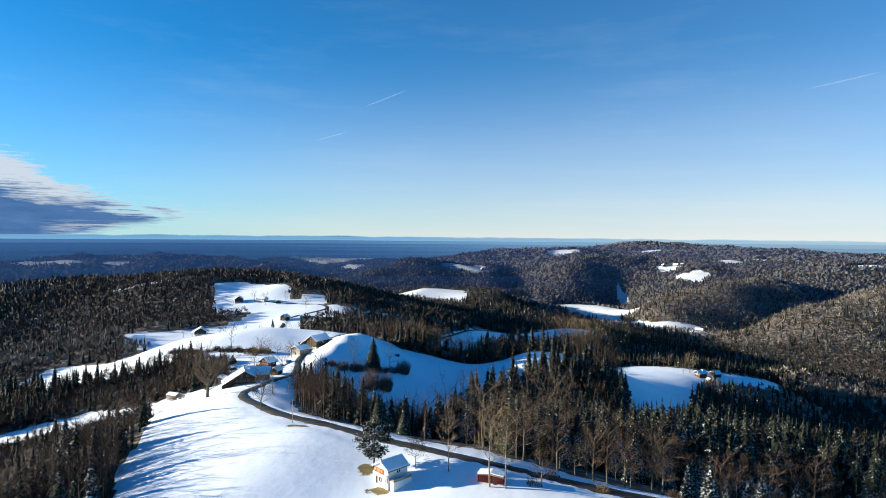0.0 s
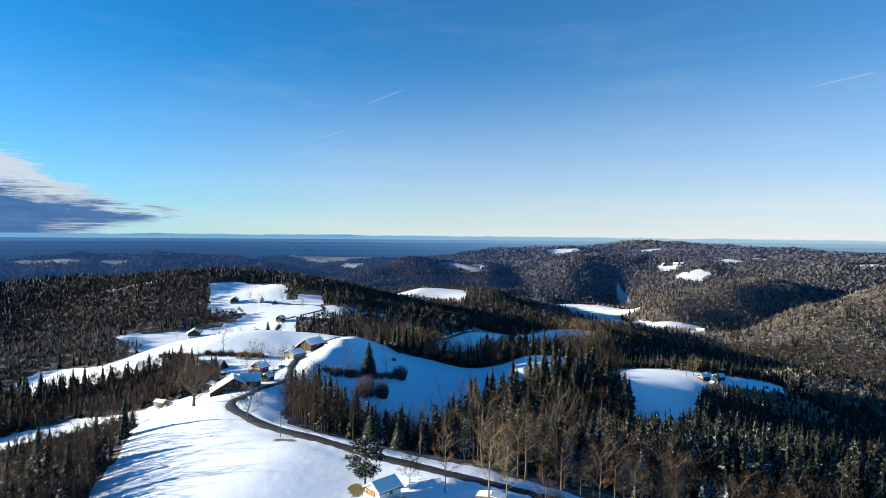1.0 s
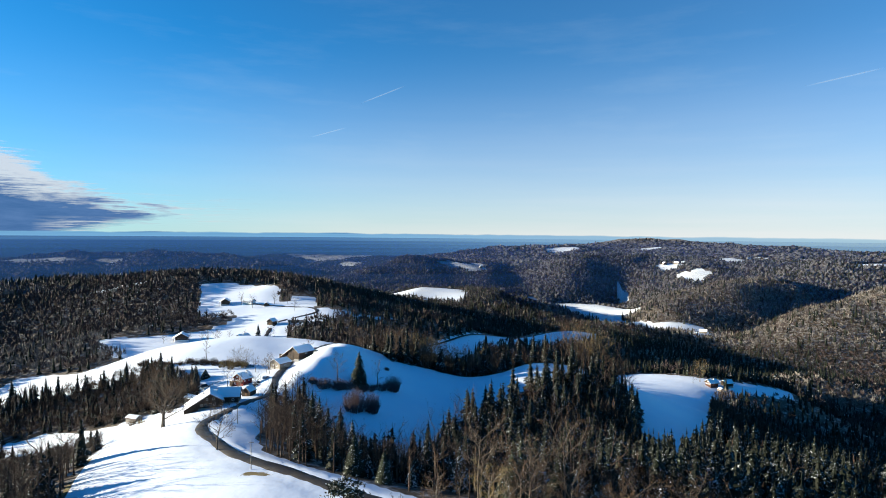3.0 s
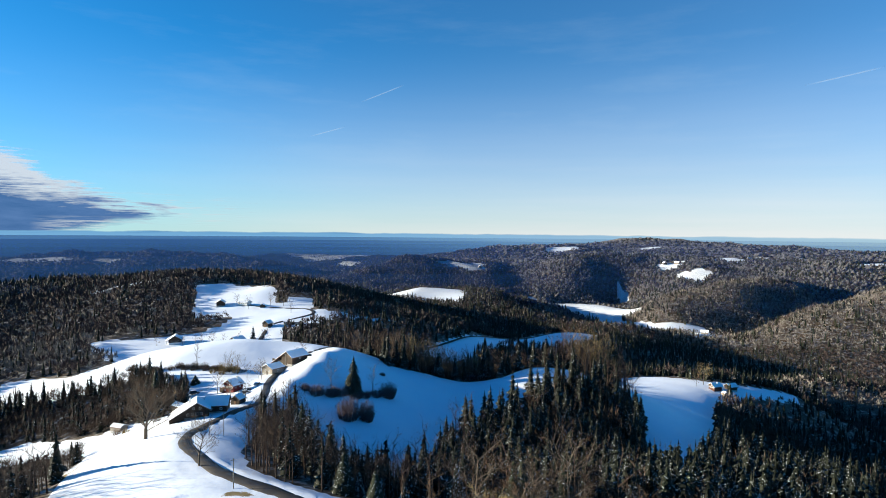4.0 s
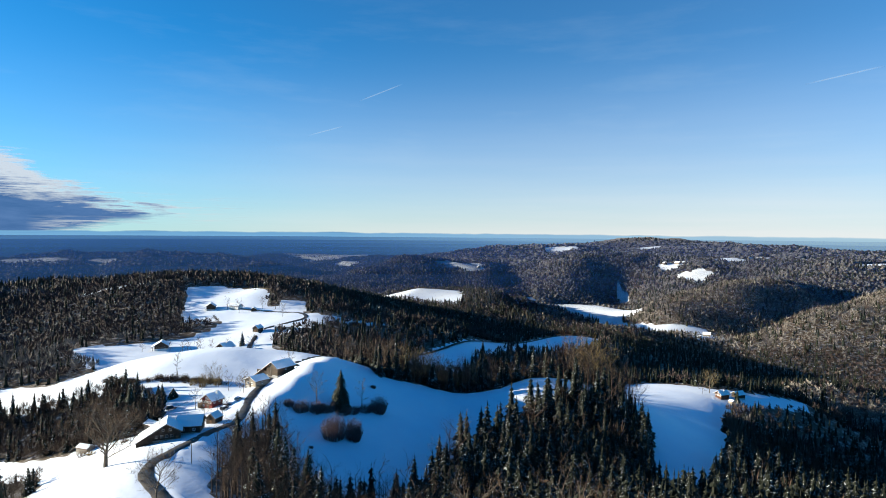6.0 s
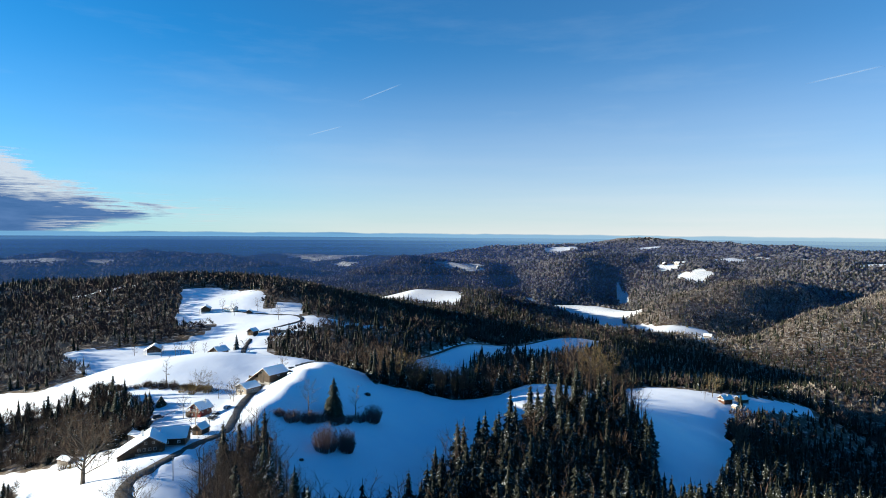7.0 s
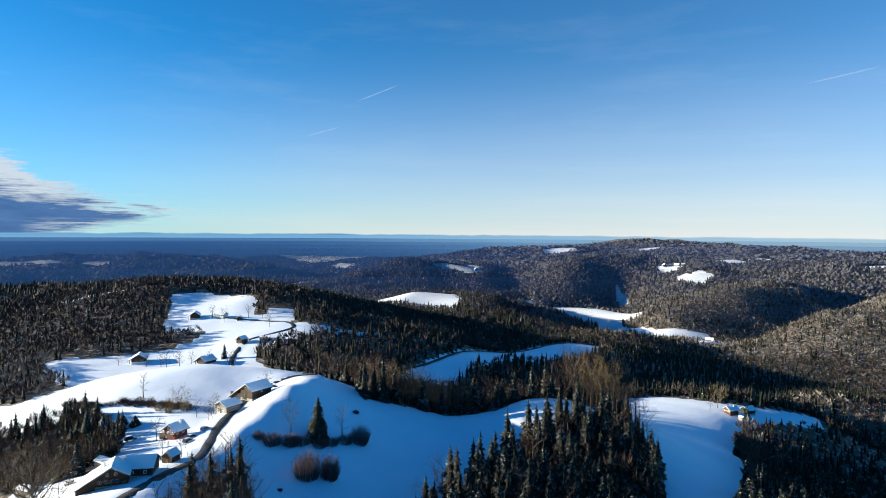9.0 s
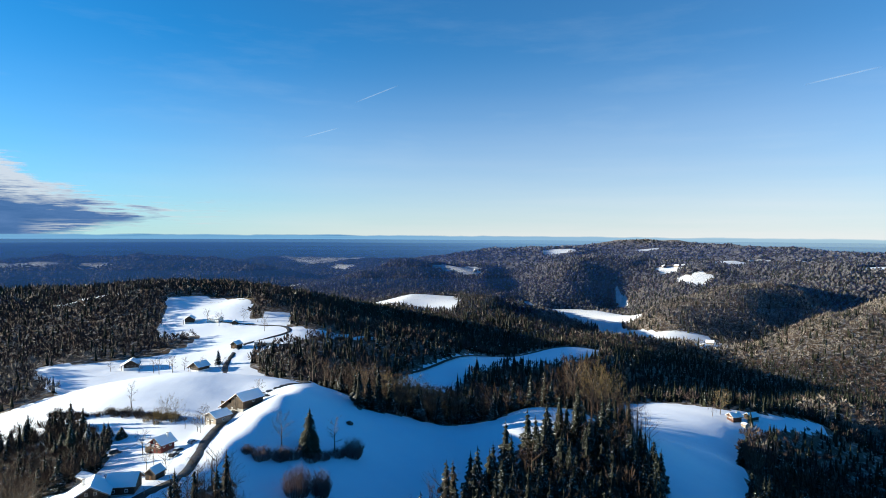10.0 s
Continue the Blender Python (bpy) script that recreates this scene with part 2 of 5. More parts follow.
def warped(x, y):
    """Angle and log distance about a point behind the start, in which hills of all distances have like size."""
    return np.arctan2(x, y + 130.0), np.log(np.hypot(x, y + 130.0) / 100.0)


def kernel(r2):
    return 0.5 * r2 * np.log(r2 + 1e-12)


def land_weights():
    u, v = warped(SPOTS[:, 0], SPOTS[:, 1])
    n = len(u)
    k = kernel((u[:, None] - u) ** 2 + (v[:, None] - v) ** 2) + np.eye(n) * 1e-5
    p = np.stack([np.ones(n), u, v], 1)
    a = np.block([[k, p], [p.T, np.zeros((3, 3))]])
    return u, v, np.linalg.solve(a, np.concatenate([SPOTS[:, 2], np.zeros(3)]))


LAND_U, LAND_V, LAND_W = land_weights()


def land(x, y):
    """Height of the ground at (x, y), arrays or numbers."""
    x, y = np.atleast_1d(np.asarray(x, float)), np.atleast_1d(np.asarray(y, float))
    u, v = warped(x, y)
    uc, vc = np.clip(u, -1.1, 1.1), np.clip(v, 0.2, 3.95)
    out = LAND_W[-3] + LAND_W[-2] * uc + LAND_W[-1] * vc
    for a, b, w in zip(LAND_U, LAND_V, LAND_W):
        out = out + w * kernel((uc - a) ** 2 + (vc - b) ** 2)
    d = np.hypot(x, y + 130.0)
    rough = np.clip((d - 900) / 900, 0, 1)
    p, q = x / 165 + 0.9 * np.sin(y / 260), y / 190 + 1.1 * np.sin(x / 230)
    spurs = (1 - 2 * np.abs(np.sin(p + 0.6 * q))) * 8 + (1 - 2 * np.abs(np.sin(0.8 * q - 0.5 * p + 1.0))) * 9
    gullies = (1 - 2 * np.abs(np.sin(x / 62 + 0.8 * np.sin(y / 97) + y / 210))) * 5 + (1 - 2 * np.abs(np.sin(y / 71 - x / 140 + np.sin(x / 83)))) * 4
    out = out + rough * (0.6 * (spurs + 4.6) + 0.65 * (gullies + 2.5))
    return out

# ---- roads and land cover ----
ROAD = [(200, 104), (140, 121), (90, 138), (56, 147.5), (33, 156), (16, 163), (4, 168.5), (-5, 174), (-16, 180), (-26, 186), (-42, 197), (-57, 208), (-71, 224),
        (-80, 237), (-84, 253), (-84, 274), (-82, 292), (-77.5, 307), (-80, 326), (-85, 347), (-88, 373), (-89, 402), (-84, 418), (-76, 432), (-68, 447),
        (-66, 458), (-72, 470), (-95, 490), (-130, 530), (-160, 580), (-168, 620), (-166, 648), (-148, 664), (-134, 682), (-145, 706), (-170, 718), (-240, 748)]
HOME = [(-80, 60), (-92, 165), (-104, 186), (-104, 200), (-114, 228), (-128, 262), (-159, 306), (-147, 316), (-122, 312), (-120, 335), (-135, 365),
        (-165, 388), (-200, 384), (-250, 386), (-300, 420), (-360, 480), (-349, 523), (-318, 519), (-282, 500), (-262, 540), (-200, 545), (-95, 540),
        (-60, 480), (-40, 440), (-28, 404), (-5, 415), (25, 418), (45, 418), (61, 425), (90, 428), (100, 415), (70, 392), (38, 362), (15, 325),
        (0, 288), (-6, 258), (-24, 247), (-39, 262), (-52, 288), (-62, 312), (-68, 300), (-68, 280)]
HOME += [(-64, 255), (-60, 233), (-52, 216), (-40, 205), (-22, 196), (0, 181), (18, 172), (36, 165), (60, 157), (120, 135), (200, 111), (200, 60), (15, 60)]
TRACK = [(-115, 296), (-150, 312), (-200, 336), (-240, 322), (-300, 304), (-300, 284), (-226, 292), (-203, 308), (-159, 290), (-118, 276)]
UPLAND_FIELD = [(-312, 575), (-334, 613), (-298, 625), (-262, 632), (-245, 640), (-226, 655), (-225, 690), (-271, 695), (-293, 756), (-335, 862), (-304, 876), (-231, 850),
                (-205, 800), (-197, 755), (-180, 735), (-184, 784), (-160, 788), (-145, 740), (-140, 700), (-100, 697), (-50, 714), (-46, 700), (-102, 670), (-125, 645),
                (-140, 635), (-149, 615), (-140, 585), (-110, 545), (-90, 500), (-250, 520)]
EAST_FIELD = [(146, 602), (206, 610), (224, 592), (245, 574), (275, 572), (330, 582), (322, 560), (262, 540), (232, 520), (205, 470), (180, 413), (150, 353),
              (120, 307), (97, 304), (110, 345), (128, 450), (138, 530)]
MID_FIELD = [(-22, 572), (-4, 619), (46, 707), (121, 818), (180, 875), (225, 864), (220, 845), (200, 805), (160, 768), (88, 710), (46, 640), (22, 576)]
VALLEY_FIELD = [(330, 1960), (420, 1940), (520, 1760), (545, 1660), (480, 1590), (455, 1500), (452, 1400), (480, 1320), (560, 1290), (600, 1245), (520, 1225), (430, 1290), (405, 1400),
                (405, 1520), (430, 1620), (390, 1720), (330, 1820)]
CLEARINGS = [(300, 2000, 20, 85), (430, 1800, 62, 85), (500, 1720, 34, 50), (500, 1570, 24, 55), (655, 2140, 20, 60), (105, 2430, 95, 100), (862, 2030, 58, 60), (1105, 2290, 62, 75), (850, 2230, 45, 55),
             (1340, 2200, 34, 60), (1253, 2342, 36, 40), (674, 3345, 110, 65), (-20, 1500, 95, 170), (-105, 1490, 70, 75), (-1850, 2770, 190, 60), (-1540, 2770, 75, 70), (-760, 4400, 400, 330), (-1500, 4300, 130, 60), (-560, 3750, 90, 110), (1275, 1760, 45, 40),
             (1428, 4062, 75, 70), (1654, 3790, 75, 50), (492, 1130, 26, 26), (-470, 905, 60, 14), (-590, 1118, 80, 24), (-540, 2350, 60, 30)]


def inside(poly, x, y):
    hit = np.zeros(np.shape(x), bool)
    for (ax, ay), (bx, by) in zip(poly, poly[1:] + poly[:1]):
        cross = (ay > y) != (by > y)
        hit ^= cross & (x < (bx - ax) * (y - ay) / ((by - ay) or 1e-9) + ax)
    return hit


def open_land(x, y):
    """True where there is no wood."""
    out = np.zeros(np.shape(x), bool)
    for poly in (HOME, TRACK, UPLAND_FIELD, EAST_FIELD, MID_FIELD, VALLEY_FIELD):
        out |= inside(poly, x, y)
    for cx, cy, rx, ry in CLEARINGS:
        a = np.arctan2(y - cy, x - cx)
        out |= np.hypot((x - cx) / rx, (y - cy) / ry) < 1 + 0.18 * np.sin(3 * a + cx) + 0.10 * np.sin(7 * a + cy)
    return out


def smooth_line(points, step):
    """A rounded line through points, with places about step apart."""
    p = [Vector((*q, 0)) for q in points]
    p = [2 * p[0] - p[1]] + p + [2 * p[-1] - p[-2]]
    out = []
    for a, b, c, d in zip(p, p[1:], p[2:], p[3:]):
        n = max(1, int((c - b).length / step))
        for k in range(n):
            t = k / n
            q = 0.5 * (2 * b + (c - a) * t + (2 * a - 5 * b + 4 * c - d) * t * t + (3 * b - 3 * c + d - a) * t ** 3)
            out.append((q.x, q.y))
    return np.array(out + [points[-1]])


ROAD_LINE = smooth_line(ROAD, 2.5)
ROAD_Z = land(ROAD_LINE[:, 0], ROAD_LINE[:, 1])
for _ in range(30):
    ROAD_Z[1:-1] = (ROAD_Z[:-2] + 2 * ROAD_Z[1:-1] + ROAD_Z[2:]) / 4
ROAD_HALF = 1.9


def road_near(x, y):
    """Distance to the road's middle and the road's height there."""
    x, y = np.atleast_1d(x), np.atleast_1d(y)
    best, z = np.full(x.shape, 1e9), np.zeros(x.shape)
    for (rx, ry), rz in zip(ROAD_LINE, ROAD_Z):
        d = np.hypot(x - rx, y - ry)
        z = np.where(d < best, rz, z)
        best = np.minimum(best, d)
    return best, z


def ground(x, y):
    """Height of the finished ground: the land, levelled along the road, with ploughed banks."""
    x, y = np.atleast_1d(np.asarray(x, float)), np.atleast_1d(np.asarray(y, float))
    z = land(x, y)
    near = (np.abs(x) < 270) & (y > 100) & (y < 800)
    if near.any():
        d, rz = road_near(x[near], y[near])
        k = np.clip((d - 2.6) / 6.0, 0, 1)
        k = k * k * (3 - 2 * k)
        bank = 0.45 * np.exp(-((d - 3.1) / 0.7) ** 2)
        z[near] = (rz - 0.12) * (1 - k) + z[near] * k + bank
    return z


def gz(x, y):
    return float(ground(x, y)[0])


def mesh_from(name, verts, faces, mats, index=None, smooth=False):
    me = bpy.data.meshes.new(name)
    verts, faces = np.asarray(verts, np.float32), np.asarray(faces, np.int32)
    k = faces.shape[1]
    me.vertices.add(len(verts))
    me.vertices.foreach_set("co", verts.ravel())
    me.loops.add(faces.size)
    me.loops.foreach_set("vertex_index", faces.ravel())
    me.polygons.add(len(faces))
    me.polygons.foreach_set("loop_start", np.arange(0, faces.size, k, dtype=np.int32))
    if index is not None:
        me.polygons.foreach_set("material_index", np.asarray(index, np.int32))
    me.polygons.foreach_set("use_smooth", np.full(len(faces), smooth))
    for m in mats:
        me.materials.append(m)
    me.update(calc_edges=True)
    me.validate()
    return me


def build_ground():
    us = np.concatenate([np.linspace(-math.pi, -0.95, 40, endpoint=False), np.linspace(-0.95, 0.95, 350), np.linspace(0.95, math.pi, 41)[1:]])
    rs = np.concatenate([np.geomspace(6, 230, 24, endpoint=False), np.geomspace(230, 800, 165, endpoint=False), np.geomspace(800, 4950, 120)])
    u, r = np.meshgrid(us, rs)
    x, y = r * np.sin(u), r * np.cos(u) - 130.0
    z = ground(x.ravel(), y.ravel()).reshape(x.shape)
    near = np.hypot(x, y) < 900
    z = z + np.where(near, 0.25 * np.sin(x / 9 + 1.5 * np.sin(y / 13)) * np.sin(y / 8 + np.sin(x / 17)), 0)
    n, m = x.shape
    i = np.arange(n * m).reshape(n, m)
    faces = np.stack([i[:-1, :-1], i[:-1, 1:], i[1:, 1:], i[1:, :-1]], -1).reshape(-1, 4)[:, ::-1]
    me = mesh_from("ground", np.stack([x, y, z], -1).reshape(-1, 3), faces, [GROUND], smooth=True)
    wood = np.where(open_land(x.ravel(), y.ravel()), 0.0, 1.0).reshape(n, m)
    bare = np.zeros((n, m))
    for cx, cy, rx, ry in BARE:
        bare = np.maximum(bare, 1.15 - 0.6 * np.hypot((x - cx) / rx, (y - cy) / ry))
    for key, v in (("wood", wood), ("bare", bare)):
        a = me.attributes.new(key, "FLOAT", "POINT")
        a.data.foreach_set("value", v.ravel().astype(np.float32))
    return tagged(new("ground", me), "snow-covered rolling meadows and brown woodland floor", "ground", kind="structure")


# worn spots where grass shows through the snow: x, y, half sizes
BARE = [(-21, 163.5, 2.6, 3.0), (-15.5, 153, 4.5, 1.8), (-47, 193, 4.5, 2.0), (20, 171.5, 4, 1.6), (-113, 226, 1.3, 9), (-106, 203, 1.2, 6), (-240, 838, 30, 6), (-205, 730, 14, 5)]
build_ground()


def build_road(line, heights, half, label):
    p = line
    d = np.gradient(p, axis=0)
    d /= np.linalg.norm(d, axis=1)[:, None]
    side = np.stack([d[:, 1], -d[:, 0]], 1)
    offs, lifts = (-half - 0.5, -half, 0.0, half, half + 0.5), (-0.35, 0.16, 0.24, 0.16, -0.35)
    wob = 0.25 * np.sin(np.arange(len(p)) * 0.9) + 0.15 * np.sin(np.arange(len(p)) * 2.3)
    rows = [np.column_stack([p + side * (o + np.sign(o) * wob * 0.5)[:, None], heights + l]) for o, l in zip(offs, lifts)]
    v = np.stack(rows, 1)
    n, m = v.shape[:2]
    i = np.arange(n * m).reshape(n, m)
    f = np.stack([i[:-1, :-1], i[:-1, 1:], i[1:, 1:], i[1:, :-1]], -1).reshape(-1, 4)
    return tagged(new("road", mesh_from("road", v.reshape(-1, 3), f, [ASPHALT], smooth=True)), label, "road", kind="structure")


build_road(ROAD_LINE, ROAD_Z, ROAD_HALF, "narrow wet asphalt lane cleared of snow")
FIELD_LANE = smooth_line([(-24, 588), (2, 622), (46, 698), (112, 798), (158, 846), (180, 862)], 4.0)
build_road(FIELD_LANE, ground(FIELD_LANE[:, 0], FIELD_LANE[:, 1]) + 0.5, 1.6, "dark lane along the upper edge of the shaded meadow")


# ---- trees ----
class Shape:
    """Triangles with a material number each."""

    def __init__(self):
        self.v, self.f, self.m = [], [], []

    def tri(self, a, b, c, m=0):
        n = len(self.v)
        self.v += [tuple(a), tuple(b), tuple(c)]
        self.f.append((n, n + 1, n + 2))
        self.m.append(m)

    def tube(self, a, b, ra, rb, sides=5, m=0):
        a, b = Vector(a), Vector(b)
        d = (b - a).normalized()
        u = d.orthogonal().normalized()
        w = d.cross(u)
        n = len(self.v)
        for p, r in ((a, ra), (b, rb)):
            for k in range(sides):
                t = 2 * math.pi * k / sides
                self.v.append(tuple(p + r * (math.cos(t) * u + math.sin(t) * w)))
        for k in range(sides):
            j = (k + 1) % sides
            self.f += [(n + k, n + j, n + sides + j), (n + k, n + sides + j, n + sides + k)]
            self.m += [m, m]

    def arrays(self):
        return np.array(self.v, np.float32), np.array(self.f, np.int32), np.array(self.m, np.int32)


def spruce_crown(s, rng, h, radius, tiers, per, m=0, start=0.10, fine=True, thin=1.0):
    """Whorls of drooping boughs, each a folded frond, about a dark core."""
    foot = [Vector((0.55 * radius * q * math.cos(0.9 * k), 0.55 * radius * q * math.sin(0.9 * k), h * (start + 0.05 * (k % 2)))) for k, q in enumerate(rng.uniform(0.8, 1.15) for _ in range(7))]
    for k in range(7):
        s.tri(foot[k], foot[(k + 1) % 7], (0, 0, h * 0.94), m)
    for i in range(tiers):
        t = (i + rng.uniform(-0.3, 0.3)) / tiers
        z = h * (start + (0.985 - start) * max(0, t))
        reach = radius * (1 - max(0, t)) ** 0.78 * rng.uniform(0.85, 1.12) + 0.12
        turn = rng.uniform(0, 6.28)
        for k in range(per):
            a = turn + 6.283 * (k + rng.uniform(-0.3, 0.3)) / per
            ln = reach * rng.uniform(0.6, 1.2)
            droop = ln * rng.uniform(0.45, 0.8) * (1.0 - 0.35 * t)
            ca, sa = math.cos(a), math.sin(a)
            z = h * (start + (0.985 - start) * max(0, t)) + rng.uniform(-0.55, 0.55) * h / tiers
            wide = ln * rng.uniform(0.24, 0.36) * (2.5 if per < 7 else 1.9) * thin

            def at(out, aside, down):
                return (ca * out - sa * aside, sa * out + ca * aside, z - down)
            base, tip = at(0, 0, -0.02 * h), at(ln, 0, droop)
            mid = at(ln * 0.55, 0, droop * 0.35)
            left, right = at(ln * 0.58, wide, droop * 0.75), at(ln * 0.62, -wide, droop * 0.75)
            if thin < 1:
                s.tri(base, tip, left, m), s.tri(base, right, tip, m)
                continue
            s.tri(base, mid, left, m), s.tri(base, right, mid, m)
            s.tri(mid, tip, left, m), s.tri(mid, right, tip, m)
            if fine:
                for sgn in (1, -1):
                    p, q = at(ln * 0.45, sgn * wide * 0.5, droop * 0.5), at(ln * rng.uniform(0.8, 1.0), sgn * wide * 1.25, droop * rng.uniform(1.0, 1.5))
                    s.tri(p, q, at(ln * 0.75, sgn * wide * 0.35, droop * 0.62), m)
    s.tri((0.25, 0, h * 0.93), (-0.12, 0.2, h * 0.93), (0, 0, h * 1.03), m)
    s.tri((-0.12, -0.2, h * 0.93), (0.25, 0, h * 0.93), (0, 0, h * 1.03), m)


def limbs(s, rng, base, way, length, r, level, twig, m_bark=0, m_twig=1, tips=None, spread=0.75, sides=4):
    """A branch with side branches; the last level ends in thin twigs."""
    base, way = Vector(base), Vector(way).normalized()
    bend = (way + Vector((rng.uniform(-0.25, 0.25), rng.uniform(-0.25, 0.25), rng.uniform(-0.05, 0.3)))).normalized()
    mid, end = base + way * length * 0.5, base + way * length * 0.5 + bend * length * 0.5
    s.tube(base, mid, r, r * 0.7, sides, m_bark)
    if level > 1:
        s.tube(mid, end, r * 0.7, r * 0.35, 3, m_bark)
    else:
        o = bend.orthogonal().normalized() * r * 0.7
        s.tri(mid - o, mid + o, end, m_bark)
    count = 5 if level > 1 else twig
    for k in range(count):
        t = 0.25 + 0.75 * (k + rng.uniform(0, 0.8)) / count
        p = base.lerp(mid, t * 2) if t < 0.5 else mid.lerp(end, min(1, t * 2 - 1))
        side = bend.orthogonal().normalized()
        side.rotate(Matrix.Rotation(rng.uniform(0, 6.28), 3, bend))
        d = (bend * rng.uniform(0.5, 1.0) + side * spread * rng.uniform(0.6, 1.2) + Vector((0, 0, 0.18))).normalized()
        ln = length * rng.uniform(0.42, 0.68)
        if level > 1:
            limbs(s, rng, p, d, ln, r * 0.42, level - 1, twig, m_bark, m_twig, tips, spread, 3)
        else:
            w = max(0.045, r * 0.55)
            q = p + d * ln
            o = d.orthogonal().normalized()
            o.rotate(Matrix.Rotation(rng.uniform(0, 6.28), 3, d))
            s.tri(p - o * w * 0.5, p + o * w * 0.5, q, m_twig)
            for sgn in (1, -1):
                e = p + d * ln * 0.45
                s.tri(e - d * w * 0.5, e + d * w * 0.5, e + (d * 0.8 + o * sgn * 0.8 + Vector((0, 0, 0.2))) * ln * 0.45, m_twig)


def bare_tree(rng, h, spread=0.75, stems=10, trunk=0.3, twig=5, low=0.28, m_bark=0, m_twig=1, level=2, lean=0.0):
    """Trunk shape and crown shape of a leafless tree."""
    t, c = Shape(), Shape()
    top = Vector((lean * h, 0, h * 0.62))
    knee = Vector((rng.uniform(-0.3, 0.3) + lean * h * 0.3, rng.uniform(-0.3, 0.3), h * 0.3))
    r = h * 0.017 * trunk / 0.3
    t.tube((0, 0, -0.6), knee, r * 1.35, r, 6)
    t.tube(knee, top, r, r * 0.45, 5)
    t.tube(top, top + Vector((0.2, 0.1, h * 0.28)), r * 0.45, r * 0.1, 3)
    for k in range(stems):
        f = low + (0.92 - low) * (k + 0.5) / stems
        z = h * f
        p = knee.lerp(top, min(1, max(0, (z - knee.z) / (top.z - knee.z)))) if z > knee.z else Vector((0, 0, 0)).lerp(knee, z / knee.z)
        if z > top.z:
            p = top + Vector((0, 0, z - top.z))
        a = k * 2.4 + rng.uniform(-0.4, 0.4)
        rise = 0.35 + 0.9 * f
        d = Vector((math.cos(a), math.sin(a), rise))
        ln = h * (0.36 - 0.16 * abs(f - 0.5)) * rng.uniform(0.75, 1.1) * spread / 0.75
        limbs(c, rng, p, d, ln, r * 0.42, level, twig, m_bark, m_twig, None, 0.75)
    return t, c


def bush_shape(rng, h, wide, count, m=0):
    """A rounded thicket of many slender, forking stems."""
    s = Shape()
    for k in range(count):
        a, q = rng.uniform(0, 6.28), math.sqrt(rng.uniform(0, 1))
        foot = Vector((0.6 * wide * q * math.cos(a), 0.6 * wide * q * math.sin(a), -0.2))
        d = Vector((math.cos(a) * q * rng.uniform(0.3, 1.0) * wide / h, math.sin(a) * q * rng.uniform(0.3, 1.0) * wide / h, 1)).normalized()
        ln = h * rng.uniform(0.75, 1.05) * math.sqrt(max(0.15, 1 - 0.8 * q * q))
        o = d.orthogonal().normalized()
        o.rotate(Matrix.Rotation(rng.uniform(0, 6.28), 3, d))
        w = 0.035 + 0.006 * h
        s.tri(foot - o * w, foot + o * w, foot + d * ln, m)
        for j in range(5):
            e = foot + d * ln * rng.uniform(0.3, 0.92)
            g = (d * 0.8 + Vector((rng.uniform(-0.7, 0.7), rng.uniform(-0.7, 0.7), rng.uniform(-0.1, 0.3)))).normalized()
            s.tri(e - d * w * 0.8, e + d * w * 0.8, e + g * ln * rng.uniform(0.2, 0.36), m)
    return s


def far_spruce(rng, h, radius, rings=3, sides=6, m=0):
    """A ragged, tiered cone for trees too far to show their boughs."""
    s = Shape()
    for i in range(rings):
        z0, z1 = h * (0.06 + 0.62 * i / rings), h * (0.45 + 0.58 * (i + 1) / rings)
        r = radius * (1 - 0.72 * i / rings)
        turn = rng.uniform(0, 6)
        ring = [(r * q * math.cos(turn + 6.283 * k / sides), r * q * math.sin(turn + 6.283 * k / sides), z0 + rng.uniform(-0.05, 0.05) * h)
                for k, q in enumerate(rng.uniform(0.65, 1.15) for _ in range(sides))]
        for k in range(sides):
            s.tri(ring[k], ring[(k + 1) % sides], (rng.uniform(-0.2, 0.2), rng.uniform(-0.2, 0.2), min(z1, h)), m)
    return s


def far_leafless(rng, h, wide, count=18, m=0, slim=1.0):
    """A rounded, airy crown of twig sprays that fan out from the upper trunk."""
    s = Shape()
    c = Vector((0, 0, 0.60 * h))
    s.tri((-0.2, 0, -0.3), (0.2, 0, -0.3), (0, 0, 0.75 * h), m)
    for k in range(count):
        a = 2.4 * k + rng.uniform(-0.3, 0.3)
        up = -0.45 + 1.42 * (k + rng.uniform(0, 1)) / count
        el = math.asin(max(-1, min(1, up)))
        e = Vector((wide * math.cos(el) * math.cos(a), wide * math.cos(el) * math.sin(a), 0.40 * h * math.sin(el)))
        tip = c + e * rng.uniform(0.82, 1.12)
        p = c + e * 0.18 - Vector((0, 0, 0.14 * h))
        d = (tip - p).normalized()
        o = d.orthogonal().normalized()
        o.rotate(Matrix.Rotation(rng.uniform(0, 6.28), 3, d))
        o *= wide * slim * rng.uniform(0.14, 0.24)
        q = p.lerp(tip, rng.uniform(0.45, 0.7))
        s.tri(p, q + o, tip, m), s.tri(p, tip, q - o, m)
    return s


